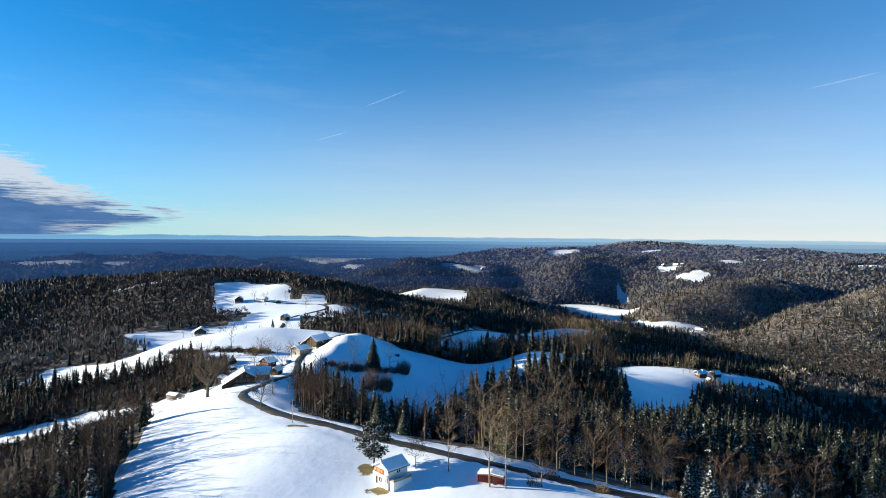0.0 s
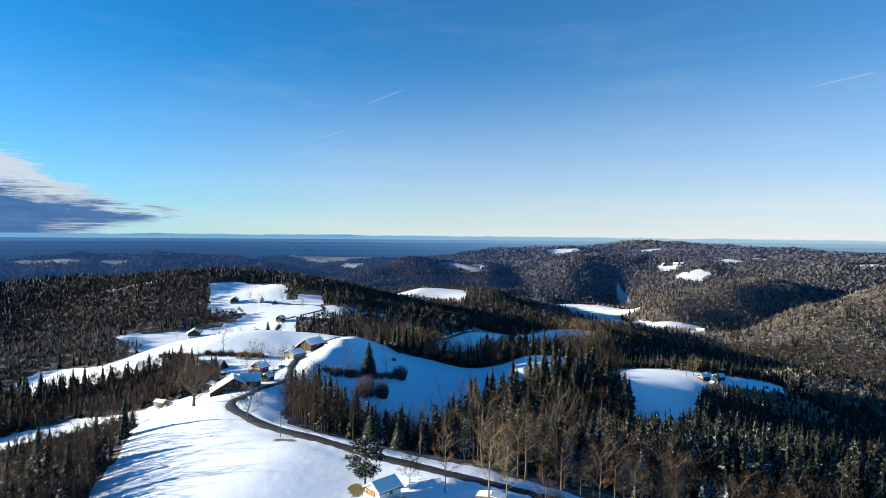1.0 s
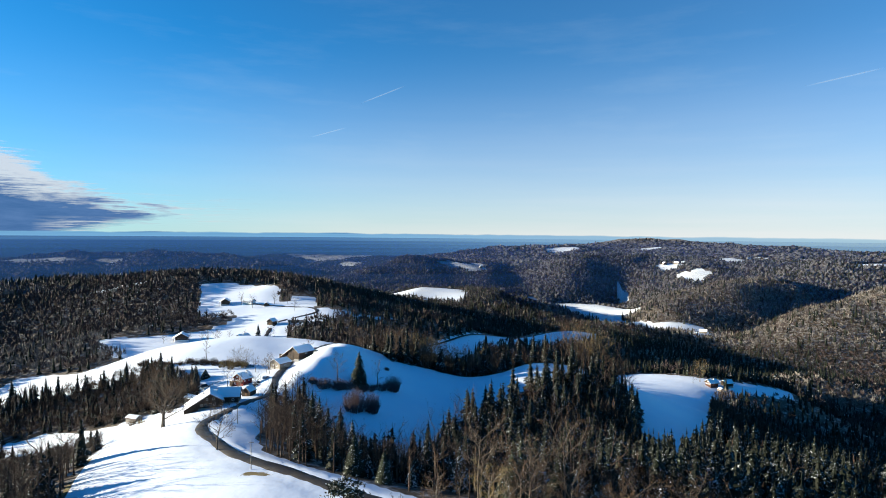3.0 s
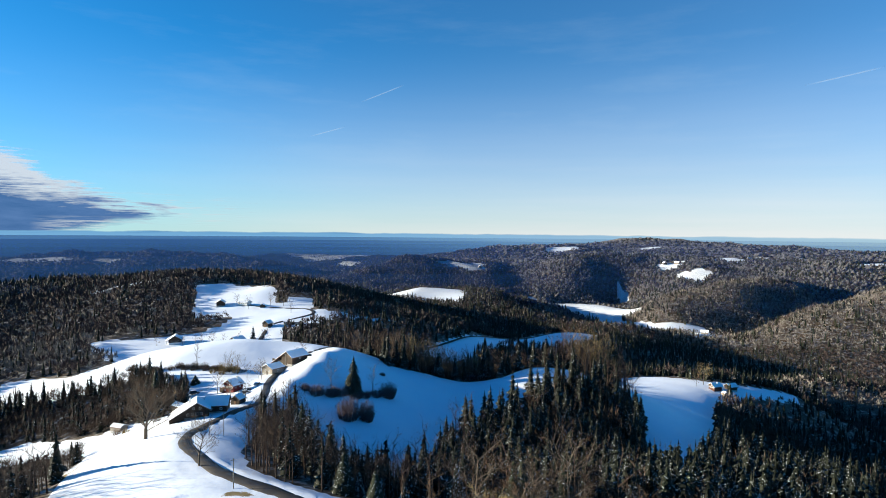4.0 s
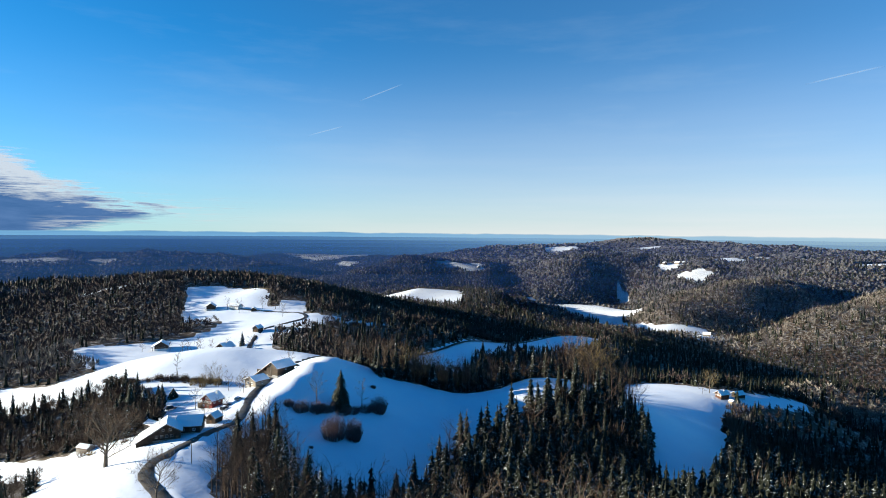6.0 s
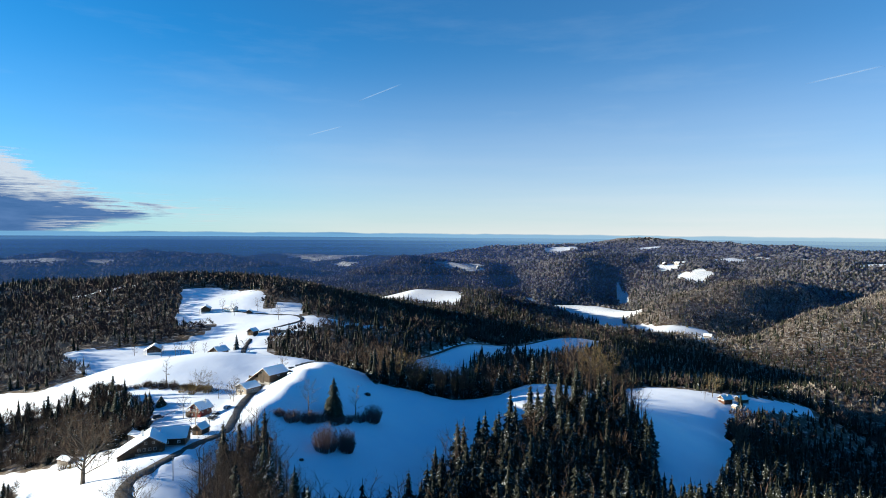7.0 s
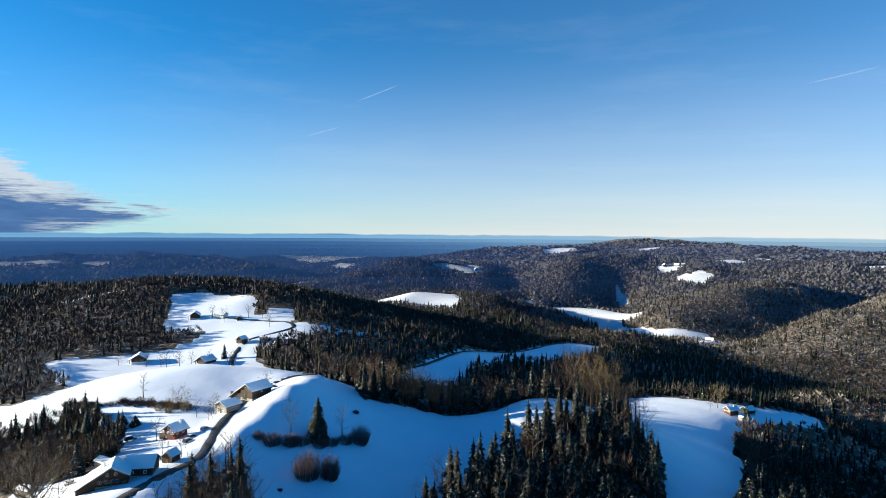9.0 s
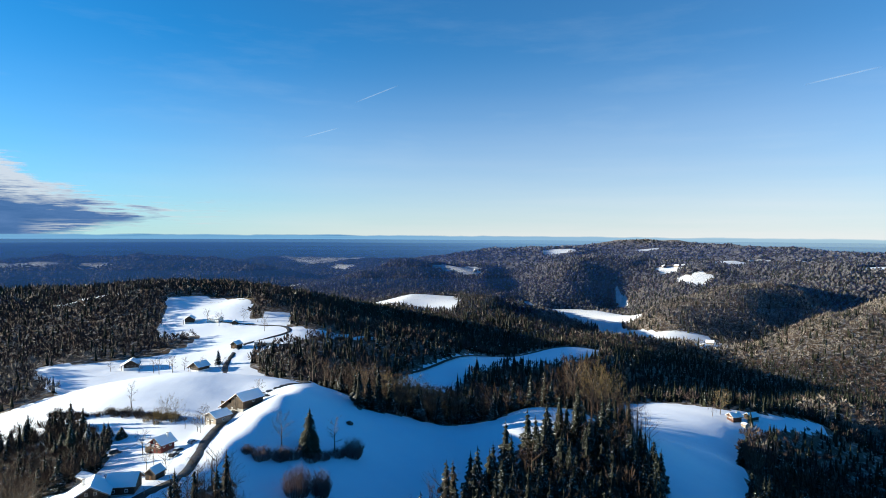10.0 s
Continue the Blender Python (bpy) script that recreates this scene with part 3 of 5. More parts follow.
def far_crown(rng, h, wide, sides=6, rings=1, m=0):
    """An uneven leafless crown seen from far off: a ragged skirt under a lumpy top."""
    s = Shape()
    levels = [(0.35, 1.0), (0.78, 0.68)] if rings > 1 else [(0.38, 1.0)]
    turn = rng.uniform(0, 6)
    for f, q in levels:
        for k in range(sides):
            a = turn + 6.283 * (k + rng.uniform(-0.3, 0.3)) / sides
            r = wide * q * rng.uniform(0.65, 1.15)
            s.v.append((r * math.cos(a), r * math.sin(a), h * (f + rng.uniform(-0.10, 0.10))))
        turn += 0.5
    s.v.append((rng.uniform(-0.25, 0.25) * wide, rng.uniform(-0.25, 0.25) * wide, h))
    for j in range(len(levels)):
        for k in range(sides):
            a, b = j * sides + k, j * sides + (k + 1) % sides
            if j + 1 < len(levels):
                s.f += [(a, b, b + sides), (a, b + sides, a + sides)]
            else:
                s.f.append((a, b, len(s.v) - 1))
    s.m = [m] * len(s.f)
    return s


def link_shape(name, shape, mats, parent, label=""):
    v, f, mi = shape.arrays()
    ob = new(name, mesh_from(name, v, f, mats, mi))
    ob.parent = parent
    return tagged(ob, label)


def tree_thing(name, trunk, crown, mats, label, category, group="", at=None):
    e = new(name)
    link_shape("trunk", trunk, mats[:1], e)
    link_shape("crown", crown, mats, e)
    if at is not None:
        e.matrix_world = at
    return tagged(e, label, category, group)


def stand(x, y, turn=0.0, size=1.0, sink=0.15):
    return pose(x, y, gz(x, y) - sink, 0, 0, turn) @ Matrix.Scale(size, 4)


def spruce_thing(seed, h, radius, mat, label, tiers=21, per=9):
    rng = random.Random(seed)
    t, c = Shape(), Shape()
    t.tube((0, 0, -0.6), (0, 0, h * 0.9), h * 0.013, h * 0.003, 6)
    spruce_crown(c, rng, h, radius, tiers, per)
    return tree_thing("spruce_tree", t, c, [mat], label, "tree", "spruces of the near wood")


SPRUCE_SHARE = [(430, 960, 130, 90, 0.9), (-420, 720, 380, 260, 0.16), (300, 650, 85, 70, 0.88), (-15, 222, 42, 26, 0.30), (45, 165, 60, 9, 0.08), (-190, 280, 90, 40, 0.06), (-8, 190, 42, 13, 0.12), (10, 447, 85, 24, 0.15), (-150, 215, 60, 70, 0.12), (-190, 345, 80, 40, 0.16), (60, 345, 70, 50, 0.72), (100, 425, 28, 24, 0.05), (85, 212, 70, 40, 0.86), (75, 258, 90, 34, 0.96), (25, 232, 30, 22, 0.8), (130, 188, 40, 26, 0.93),
                (-52, 250, 30, 58, 0.07), (-60, 640, 90, 60, 0.5), (800, 1250, 560, 420, 0.24), (390, 870, 130, 110, 0.92), (430, 650, 90, 45, 0.3), (-120, 560, 60, 50, 0.35), (240, 470, 60, 60, 0.35), (-110, 770, 60, 40, 0.3)]


def spruce_share(x, y):
    out = 0.58 + 0.30 * np.sin(x / 47 + 2 * np.sin(y / 61)) * np.sin(y / 53 + 1.5 * np.sin(x / 67))
    for cx, cy, rx, ry, v in SPRUCE_SHARE:
        k = np.clip(1.6 - np.hypot((x - cx) / rx, (y - cy) / ry), 0, 1)
        out = out * (1 - k) + v * k
    return out


LOW_WOOD = [(-15, 560, 40, 28, 0.5), (-12, 228, 34, 26, 0.58), (-180, 345, 75, 48, 0.36), (-128, 290, 40, 30, 0.6), (-155, 235, 62, 62, 0.36), (-112, 165, 16, 48, 1.0), (62, 172, 90, 14, 0.74), (-190, 285, 70, 22, 0.22), (40, 530, 95, 50, 0.75), (-60, 265, 22, 50, 0.75), (-30, 272, 30, 20, 0.7), (45, 335, 45, 50, 1.12), (80, 210, 60, 45, 1.15), (110, 310, 50, 30, 0.8), (120, 800, 60, 60, 0.75), (-40, 650, 70, 40, 0.75), (310, 540, 70, 25, 0.6), (650, 950, 550, 380, 0.68), (-380, 700, 260, 200, 0.8)]


def growth(x, y):
    """How tall the wood stands, against full height."""
    out = np.ones(np.shape(x))
    for cx, cy, rx, ry, v in LOW_WOOD:
        k = np.clip(1.5 - np.hypot((x - cx) / rx, (y - cy) / ry), 0, 1)
        out = out * (1 - k) + v * k
    return out


def scatter(rng, r0, r1, gap, half=0.86):
    """Places of trees between two distances, about gap apart."""
    n = int(r1 / gap) + 1
    gx, gy = np.meshgrid(np.arange(-n, n + 1) * gap, np.arange(0, n + 1) * gap)
    gx = gx + np.where((np.arange(gx.shape[0]) % 2)[:, None], gap / 2, 0)
    x, y = gx.ravel() + rng.uniform(-0.38, 0.38, gx.size) * gap, gy.ravel() - 130.0 + rng.uniform(-0.38, 0.38, gx.size) * gap
    r, a = np.hypot(x, y + 130.0), np.arctan2(x, y + 130.0)
    ok = (r >= r0) & (r < r1) & (np.abs(a) < half)
    x, y = x[ok], y[ok]
    ok = ~open_land(x, y)
    x, y = x[ok], y[ok]
    d = np.full(x.shape, 99.0)
    near = (np.abs(x) < 270) & (y < 800)
    d[near] = road_near(x[near], y[near])[0]
    return x[d > 5.0], y[d > 5.0]


def plant(name, templates, mats, x, y, sizes, rng, label, category="forest", smooth=False):
    """Many trees in one mesh, each turned and sized, with a tone of its own."""
    if not len(x):
        return
    z = ground(x, y) - 0.3
    pick, turn = rng.integers(0, len(templates), len(x)), rng.uniform(0, 6.28, len(x))
    vs, fs, ms, tones, base = [], [], [], [], 0
    for k, shape in enumerate(templates):
        v, f, mi = shape.arrays()
        w = np.where(pick == k)[0]
        if not len(w):
            continue
        c, s = np.cos(turn[w])[:, None], np.sin(turn[w])[:, None]
        wide = sizes[w][:, None] * rng.uniform(0.85, 1.15, (len(w), 1))
        px = x[w][:, None] + wide * (v[:, 0] * c - v[:, 1] * s)
        py = y[w][:, None] + wide * (v[:, 0] * s + v[:, 1] * c)
        pz = z[w][:, None] + sizes[w][:, None] * v[:, 2]
        vs.append(np.stack([px, py, pz], -1).reshape(-1, 3))
        fs.append((f[None] + (np.arange(len(w)) * len(v))[:, None, None]).reshape(-1, 3) + base)
        ms.append(np.tile(mi, len(w)))
        tones.append(np.repeat(rng.uniform(0, 1, len(w)), len(v)))
        base += len(w) * len(v)
    me = mesh_from(name, np.concatenate(vs), np.concatenate(fs), mats, np.concatenate(ms), smooth)
    a = me.attributes.new("tone", "FLOAT", "POINT")
    a.data.foreach_set("value", np.concatenate(tones).astype(np.float32))
    return tagged(new(name, me), label, category, kind="stuff")


def build_forest():
    rng = np.random.default_rng(7)
    # near wood: single trees
    x, y = scatter(rng, 200, 620, 6.0, 0.82)
    x2, y2 = scatter(rng, 300, 620, 3.9, 0.82)
    thick = ((growth(x2, y2) < 0.8) & (x2 < 60)) | (np.hypot((x2 + 48) / 26, (y2 - 250) / 55) < 1) | (np.hypot((x2 + 112) / 22, (y2 - 160) / 55) < 1)
    x3, y3 = scatter(rng, 300, 620, 3.4, 0.82)
    dense = np.hypot((x3 + 165) / 75, (y3 - 335) / 55) < 1
    x, y = np.concatenate([x, x2[thick], x3[dense]]), np.concatenate([y, y2[thick], y3[dense]])
    conifer = rng.uniform(0, 1, x.size) < spruce_share(x, y)
    close = np.hypot(x, y - 60) + np.where(np.abs(x) > 170, 200, 0)
    order = np.argsort(close)
    tall = growth(x, y)
    single = np.zeros(x.size, bool)
    for kind in (True, False):
        single[order[conifer[order] == kind][:170 if kind else 70]] = True
    spruces = [spruce_thing(11, 21, 4.2, NEEDLES, "tall green spruce at the edge of the wood"), spruce_thing(12, 23, 3.9, NEEDLES_SNOWY, "tall spruce with snow on its boughs"),
               spruce_thing(13, 18, 4.2, NEEDLES_SNOWY, "broad spruce with snow on its boughs"), spruce_thing(14, 22, 4.5, NEEDLES, "dense dark green spruce in the wood")]
    leafless = []
    for k, (h, sp) in enumerate(((19, 0.6), (21, 0.75), (17, 0.7), (20, 0.85))):
        t, c = bare_tree(random.Random(30 + k), h, sp * 1.1, 10, 0.22, 3, 0.2, level=3)
        leafless.append(tree_thing("leafless_tree", t, c, [BARK, TWIGS], "leafless brown broadleaf tree with fine twigs", "tree", "leafless trees of the near wood"))
    used = set()
    for i in np.where(single)[0]:
        pool = spruces if conifer[i] else leafless
        k = int(rng.integers(0, 4))
        if conifer[i] and x[i] > 35:
            k = 1 + k % 2
        m = stand(float(x[i]), float(y[i]), float(rng.uniform(0, 360)), float(rng.uniform(0.6, 1.12) * tall[i]))
        m = m @ Matrix.Diagonal((1.0, 1.0, float(rng.uniform(0.8, 1.05)), 1.0))
        first = pool[k]
        if (conifer[i], k) in used:
            copy_thing(first, m)
        else:
            used.add((conifer[i], k))
            first.matrix_world = m
    # the rest of the near wood
    r = random.Random(5)

    def mid_spruce(h, rad):
        s = Shape()
        s.tube((0, 0, -0.5), (0, 0, h * 0.8), 0.22, 0.06, 3)
        spruce_crown(s, r, h, rad, 10, 6, fine=False, thin=0.99)
        return s

    rest = ~single
    size = rng.uniform(0.65, 1.12, x.size) * tall
    mids = [mid_spruce(21, 4.6), mid_spruce(23, 4.8), mid_spruce(18, 4.5)]
    w = rest & conifer
    plant("near_spruce_wood", mids, [NEEDLES_MID], x[w], y[w], size[w], rng, "dense stand of dark spruces dusted with snow")
    w = rest & ~conifer
    in_view = (close < 240) | (np.hypot((x + 50) / 38, (y - 265) / 60) < 1) | (np.hypot((x - 85) / 50, (y - 405) / 45) < 1) | (np.hypot(x / 60, (y - 440) / 18) < 1) | (np.hypot((x - 35) / 50, (y - 335) / 60) < 1)
    bares = [far_leafless(r, h, q, 32, slim=0.28) for h, q in ((18, 4.6), (20, 4.4), (16, 4.9), (17, 4.0))]
    plant("near_leafless_wood", bares, [TWIGS_FAR], x[w & ~in_view], y[w & ~in_view], size[w & ~in_view], rng, "stand of leafless brown broadleaf trees")
    w = w & in_view
    twiggy = []
    for h, sp in ((18, 0.72), (20, 0.66), (16, 0.8), (17, 0.7)):
        t, c = bare_tree(r, h, sp, 6, 0.26, 3, 0.26, 0, 0)
        t.v, t.f, t.m = t.v + c.v, t.f + [tuple(i + len(t.v) for i in f) for f in c.f], t.m + c.m
        twiggy.append(t)
    plant("leafless_roadside_wood", twiggy, [TWIGS_FAR], x[w], y[w], size[w], rng, "stand of leafless trees with fine brown twigs above the lane")
    # woods on the slopes beyond
    x, y = scatter(rng, 620, 1250, 6.6, 0.72)
    conifer = rng.uniform(0, 1, x.size) < spruce_share(x, y)
    size = rng.uniform(0.6, 1.1, x.size) * growth(x, y)
    low = [Shape() for _ in range(3)]
    for s, h in zip(low, (17, 19, 15)):
        spruce_crown(s, r, h, 3.3, 4, 4, fine=False, thin=0.99)
    plant("hillside_spruce_wood", low, [NEEDLES_FAR], x[conifer], y[conifer], size[conifer], rng, "dark spruce wood on the snowy slopes")
    rime = rng.uniform(0, 1, x.size) < np.where(((x > 330) & (y > 1060)) | (np.hypot((x - 430) / 140, (y - 660) / 60) < 1), 0.6, np.where(np.hypot((x + 330) / 170, (y - 585) / 60) < 1, 0.65, 0.08))
    fine_crowns = [far_leafless(r, h, q, 25, slim=0.55) for h, q in ((14, 5.1), (13, 5.3), (16, 5.0), (14, 4.6))]
    crowns = [far_leafless(r, h, q, 11) for h, q in ((14, 5.6), (12, 5.9), (15, 5.3), (13, 5.0))]
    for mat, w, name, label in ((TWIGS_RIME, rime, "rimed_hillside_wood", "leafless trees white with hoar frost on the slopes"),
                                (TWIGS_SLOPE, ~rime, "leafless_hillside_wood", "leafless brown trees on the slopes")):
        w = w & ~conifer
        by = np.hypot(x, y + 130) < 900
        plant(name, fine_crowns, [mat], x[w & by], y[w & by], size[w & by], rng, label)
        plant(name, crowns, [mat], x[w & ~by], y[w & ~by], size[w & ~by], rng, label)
    # far hills
    for r0, r1, gap, grow in ((1250, 1900, 6.0, 0.62), (1900, 2700, 9.0, 0.64), (2700, 4800, 20.0, 0.75)):
        x, y = scatter(rng, r0, r1, gap, 0.72)
        seen = (x > -0.30 * y) | (y > 2300) | (x < -0.42 * y)
        x, y = x[seen], y[seen]
        conifer = rng.uniform(0, 1, x.size) < 0.5 * spruce_share(x, y)
        size = rng.uniform(0.7, 1.15, x.size) * grow
        far = gap > 15
        cones = [far_spruce(r, h, 9.0 if far else 0.46 * gap / grow, 2, 5) for h in (21, 24, 19)]
        plant("distant_spruce_wood", cones, [NEEDLES_FAR], x[conifer], y[conifer], size[conifer], rng, "distant spruce woods on the hills")
        round_ = [far_leafless(r, h, 0.70 * gap / grow, 5) for h in (17, 15, 20, 14)] if gap < 8 else [far_crown(r, h, 0.72 * gap / grow, 7) for h in (17, 15, 20, 14)]
        rime = rng.uniform(0, 1, x.size) < np.where(x > 300, 0.68, 0.2)
        w = ~conifer & rime
        plant("distant_rimed_wood", round_, [TWIGS_RIME if gap < 8 else TWIGS_HOAR], x[w], y[w], size[w], rng, "distant leafless woods pale with hoar frost", smooth=gap > 8)
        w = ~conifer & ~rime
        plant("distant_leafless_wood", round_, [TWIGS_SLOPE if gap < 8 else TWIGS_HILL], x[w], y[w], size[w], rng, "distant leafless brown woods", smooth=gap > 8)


build_forest()


# ---- buildings ----
def solid(name, pieces, mat, parent, label="", bevel=0.0):
    """One mesh part from boxes (x0, y0, z0, x1, y1, z1) or from lists of corner loops."""
    bm = bmesh.new()
    for p in pieces:
        if isinstance(p, tuple) and len(p) == 6 and not isinstance(p[0], tuple):
            x0, y0, z0, x1, y1, z1 = p
            bmesh.ops.create_cube(bm, size=1, matrix=Matrix.Translation(((x0 + x1) / 2, (y0 + y1) / 2, (z0 + z1) / 2)) @ Matrix.Diagonal((x1 - x0, y1 - y0, z1 - z0, 1)))
        else:
            base, shift = p
            a = [bm.verts.new(q) for q in base]
            b = [bm.verts.new(Vector(q) + Vector(shift)) for q in base]
            bm.faces.new(a[::-1]), bm.faces.new(b)
            for k in range(len(a)):
                j = (k + 1) % len(a)
                bm.faces.new((a[k], a[j], b[j], b[k]))
    bmesh.ops.recalc_face_normals(bm, faces=bm.faces)
    if bevel:
        bmesh.ops.bevel(bm, geom=bm.edges[:], offset=bevel, segments=2, affect="EDGES", clamp_overlap=True)
    me = bpy.data.meshes.new(name)
    bm.to_mesh(me)
    bm.free()
    me.materials.append(mat)
    ob = new(name, me)
    ob.parent = parent
    return tagged(ob, label)


def window(parent, x, y, z, w, h, side, frame_mat=None):
    """A framed window on the wall of that side ('f', 'b', 'l', 'r'), its middle at (x or y, z)."""
    t = 0.07
    frame_mat = frame_mat or PAINT_WHITE

    def box(u0, z0, u1, z1, d0, d1):
        if side == "f":
            return (x + u0, y - d1, z + z0, x + u1, y - d0, z + z1)
        if side == "b":
            return (x + u0, y + d0, z + z0, x + u1, y + d1, z + z1)
        if side == "l":
            return (x - d1, y + u0, z + z0, x - d0, y + u1, z + z1)
        return (x + d0, y + u0, z + z0, x + d1, y + u1, z + z1)
    a, b = w / 2, h / 2
    win = solid("window", [box(-a - t, -b - t, -a + t, b + t, 0.0, 0.09), box(a - t, -b - t, a + t, b + t, 0.0, 0.09), box(-a + t, b - t, a - t, b + t, 0.0, 0.09),
                           box(-a + t, -b - t, a - t, -b + t, 0.0, 0.11), box(-t / 2, -b + t, t / 2, b - t, 0.0, 0.08)], frame_mat, parent)
    solid("pane", [box(-a + t, -b + t, -t / 2, b - t, 0.01, 0.04), box(t / 2, -b + t, a - t, b - t, 0.01, 0.04)], GLASS, win)
    return win


def house(name, x, y, turn, w, l, eave, rise, walls, label, category="house", foot=None, over=0.7, snow=0.28, left=None, windows=(), chimney=None, door=None, foot_h=1.0, sill=3.0, roof_mat=None, group="", lift=0.0):
    """A gabled building: front gable towards local -y, w wide, l long. left: how far the left slope reaches down and out beyond the wall."""
    e = new(name)
    rt = Matrix.Rotation(radians(turn), 3, "Z")
    spots = [rt @ Vector((a * w / 2, b * l / 2, 0)) for a in (-1, 1) for b in (-1, 1)]
    zs = [gz(x + s.x, y + s.y) for s in spots]
    z0 = sum(zs) / 4 + lift
    e.matrix_world = pose(x, y, z0, 0, 0, turn)
    a, b, top = w / 2, l / 2, eave + rise
    down = z0 - min(zs) + 0.6
    solid("foundation", [(-a + 0.02, -b + 0.02, -down, a - 0.02, b - 0.02, foot_h)], foot or CONCRETE, e)
    solid("wall", [([(-a, -b, foot_h), (a, -b, foot_h), (a, -b, eave), (0, -b, top), (-a, -b, eave)], (0, l, 0))], walls, e)
    slope = rise / a
    for sgn in (-1, 1):
        out = a + over + (left or 0.0 if sgn < 0 else 0.0)
        zo, th = top - slope * out, 0.18
        prof = [(0, -b - over, top), (sgn * out, -b - over, zo), (sgn * out, -b - over, zo + th), (0, -b - over, top + th)]
        solid("roof_slope", [(prof, (0, l + 2 * over, 0))], roof_mat or TILE, e)
        cap = [(sgn * 0.002, -b - over + 0.1, top + th + 0.01), (sgn * (out - 0.12), -b - over + 0.1, zo + th + 0.01 + slope * 0.12), (sgn * (out - 0.2), -b - over + 0.1, zo + th + snow * 0.8 + slope * 0.2), (sgn * 0.002, -b - over + 0.1, top + th + snow)]
        solid("roof_snow", [(cap, (0, l + 2 * over - 0.2, 0))], SNOW, e, "thick snow on the roof")
    for sd in (-1, 1):
        yy = sd * (b + over)
        solid("bargeboard", [([(-a - over, yy, eave - slope * over - 0.12), (0, yy, top - 0.12), (a + over, yy, eave - slope * over - 0.12), (a + over, yy, eave - slope * over + 0.16), (0, yy, top + 0.16), (-a - over, yy, eave - slope * over + 0.16)], (0, sd * 0.06, 0))], WOOD_GREY if walls is not PLASTER else PAINT_WHITE, e)
    if left:
        solid("post", [(-a - left * 0.8, -b + 0.2, -down, -a - left * 0.8 + 0.25, -b + 0.45, max(0.6, top - slope * (a + left * 0.8) - 0.05))], WOOD_DARK, e)
    for side, u, z, ww, hh in windows:
        px, py = {"f": (u, -b), "b": (u, b), "l": (-a, u), "r": (a, u)}[side]
        window(e, px, py, z, ww, hh, side, WOOD_GREY if walls is WOOD_DARK else None)
    if door:
        side, u, ww, hh = door
        d = (u - ww / 2, -b - 0.06, -0.3, u + ww / 2, -b + 0.02, hh) if side == "f" else (a - 0.02, u - ww / 2, -0.3, a + 0.06, u + ww / 2, hh)
        dd = solid("door", [d], WOOD_DARK if walls is not WOOD_DARK else WOOD_BROWN, e)
        solid("door_handle", [(d[0] + 0.1, d[1] - 0.05, 1.0, d[0] + 0.25, d[1] + 0.0, 1.06)], METAL, dd)
    if chimney:
        cx, cy = chimney
        zc = top - slope * abs(cx)
        ch = solid("chimney", [(cx - 0.35, cy - 0.35, zc - 0.5, cx + 0.35, cy + 0.35, top + 0.9)], PLASTER, e)
        solid("chimney_cap", [(cx - 0.45, cy - 0.45, top + 0.9, cx + 0.45, cy + 0.45, top + 1.05)], CONCRETE, ch)
    return tagged(e, label, category, group)


# cabin on the slope below the lane, with a balcony in its gable
cabin = house("cabin", -13.5, 157.5, -46, 6.6, 7.6, 5.0, 1.9, PLASTER, "white two-storey weekend cabin with snow on its roof", foot=PLASTER, over=0.6,
              windows=(("f", -0.3, 1.3, 1.5, 1.6), ("r", 0.2, 3.9, 1.3, 1.0), ("f", 2.2, 1.6, 0.8, 1.1)), door=("f", -2.3, 0.9, 1.9), foot_h=2.4)
# flat brown panel laid on the wall in place of a real recess
solid("balcony_panel", [(-2.9, -3.86, 2.9, 1.2, -3.81, 4.7)], WOOD_BROWN, cabin, "flat brown board panel behind the balcony rail under the gable")
solid("balcony_curtain", [(-2.2, -3.90, 3.3, -0.6, -3.865, 4.5), (-0.3, -3.90, 3.2, 0.7, -3.865, 4.4)], ORANGE, cabin, "orange awning cloth")
solid("balcony_rail", [(-3.3, -4.5, 2.55, 3.3, -4.42, 3.5), (-3.3, -4.42, 2.55, -3.22, -3.8, 3.5), (3.22, -4.42, 2.55, 3.3, -3.8, 3.5)], PAINT_WHITE, cabin)
solid("balcony_floor", [(-3.3, -4.5, 2.4, 3.3, -3.8, 2.54)], WOOD_GREY, cabin)
solid("terrace", [(3.32, -3.4, -2.0, 5.6, 3.6, 1.9)], PLASTER, cabin, "white walled side terrace")
solid("terrace_rail", [(5.45, -3.4, 1.91, 5.55, 3.6, 2.7), (3.35, -3.4, 1.91, 5.44, -3.3, 2.7)], WOOD_GREY, cabin)
cabin.matrix_world = cabin.matrix_world @ Matrix.Scale(0.87, 4)
solid("shutter", [(2.75, -3.88, 1.0, 3.15, -3.81, 2.2)], RED_PAINT, cabin, "red shutter")

shed = house("garden_shed", 13.2, 153.4, -18, 6.8, 2.8, 2.1, 0.35, WOOD_RED, "low red-painted board shed with snow on its roof", "shed", over=0.25, foot_h=0.2, door=("f", 1.2, 0.9, 1.8), snow=0.3)
for k in range(14):
    solid("slat", [(-3.35 + k * 0.5, -1.47, 0.2, -3.29 + k * 0.5, -1.405, 2.0)], WOOD_RED, shed)

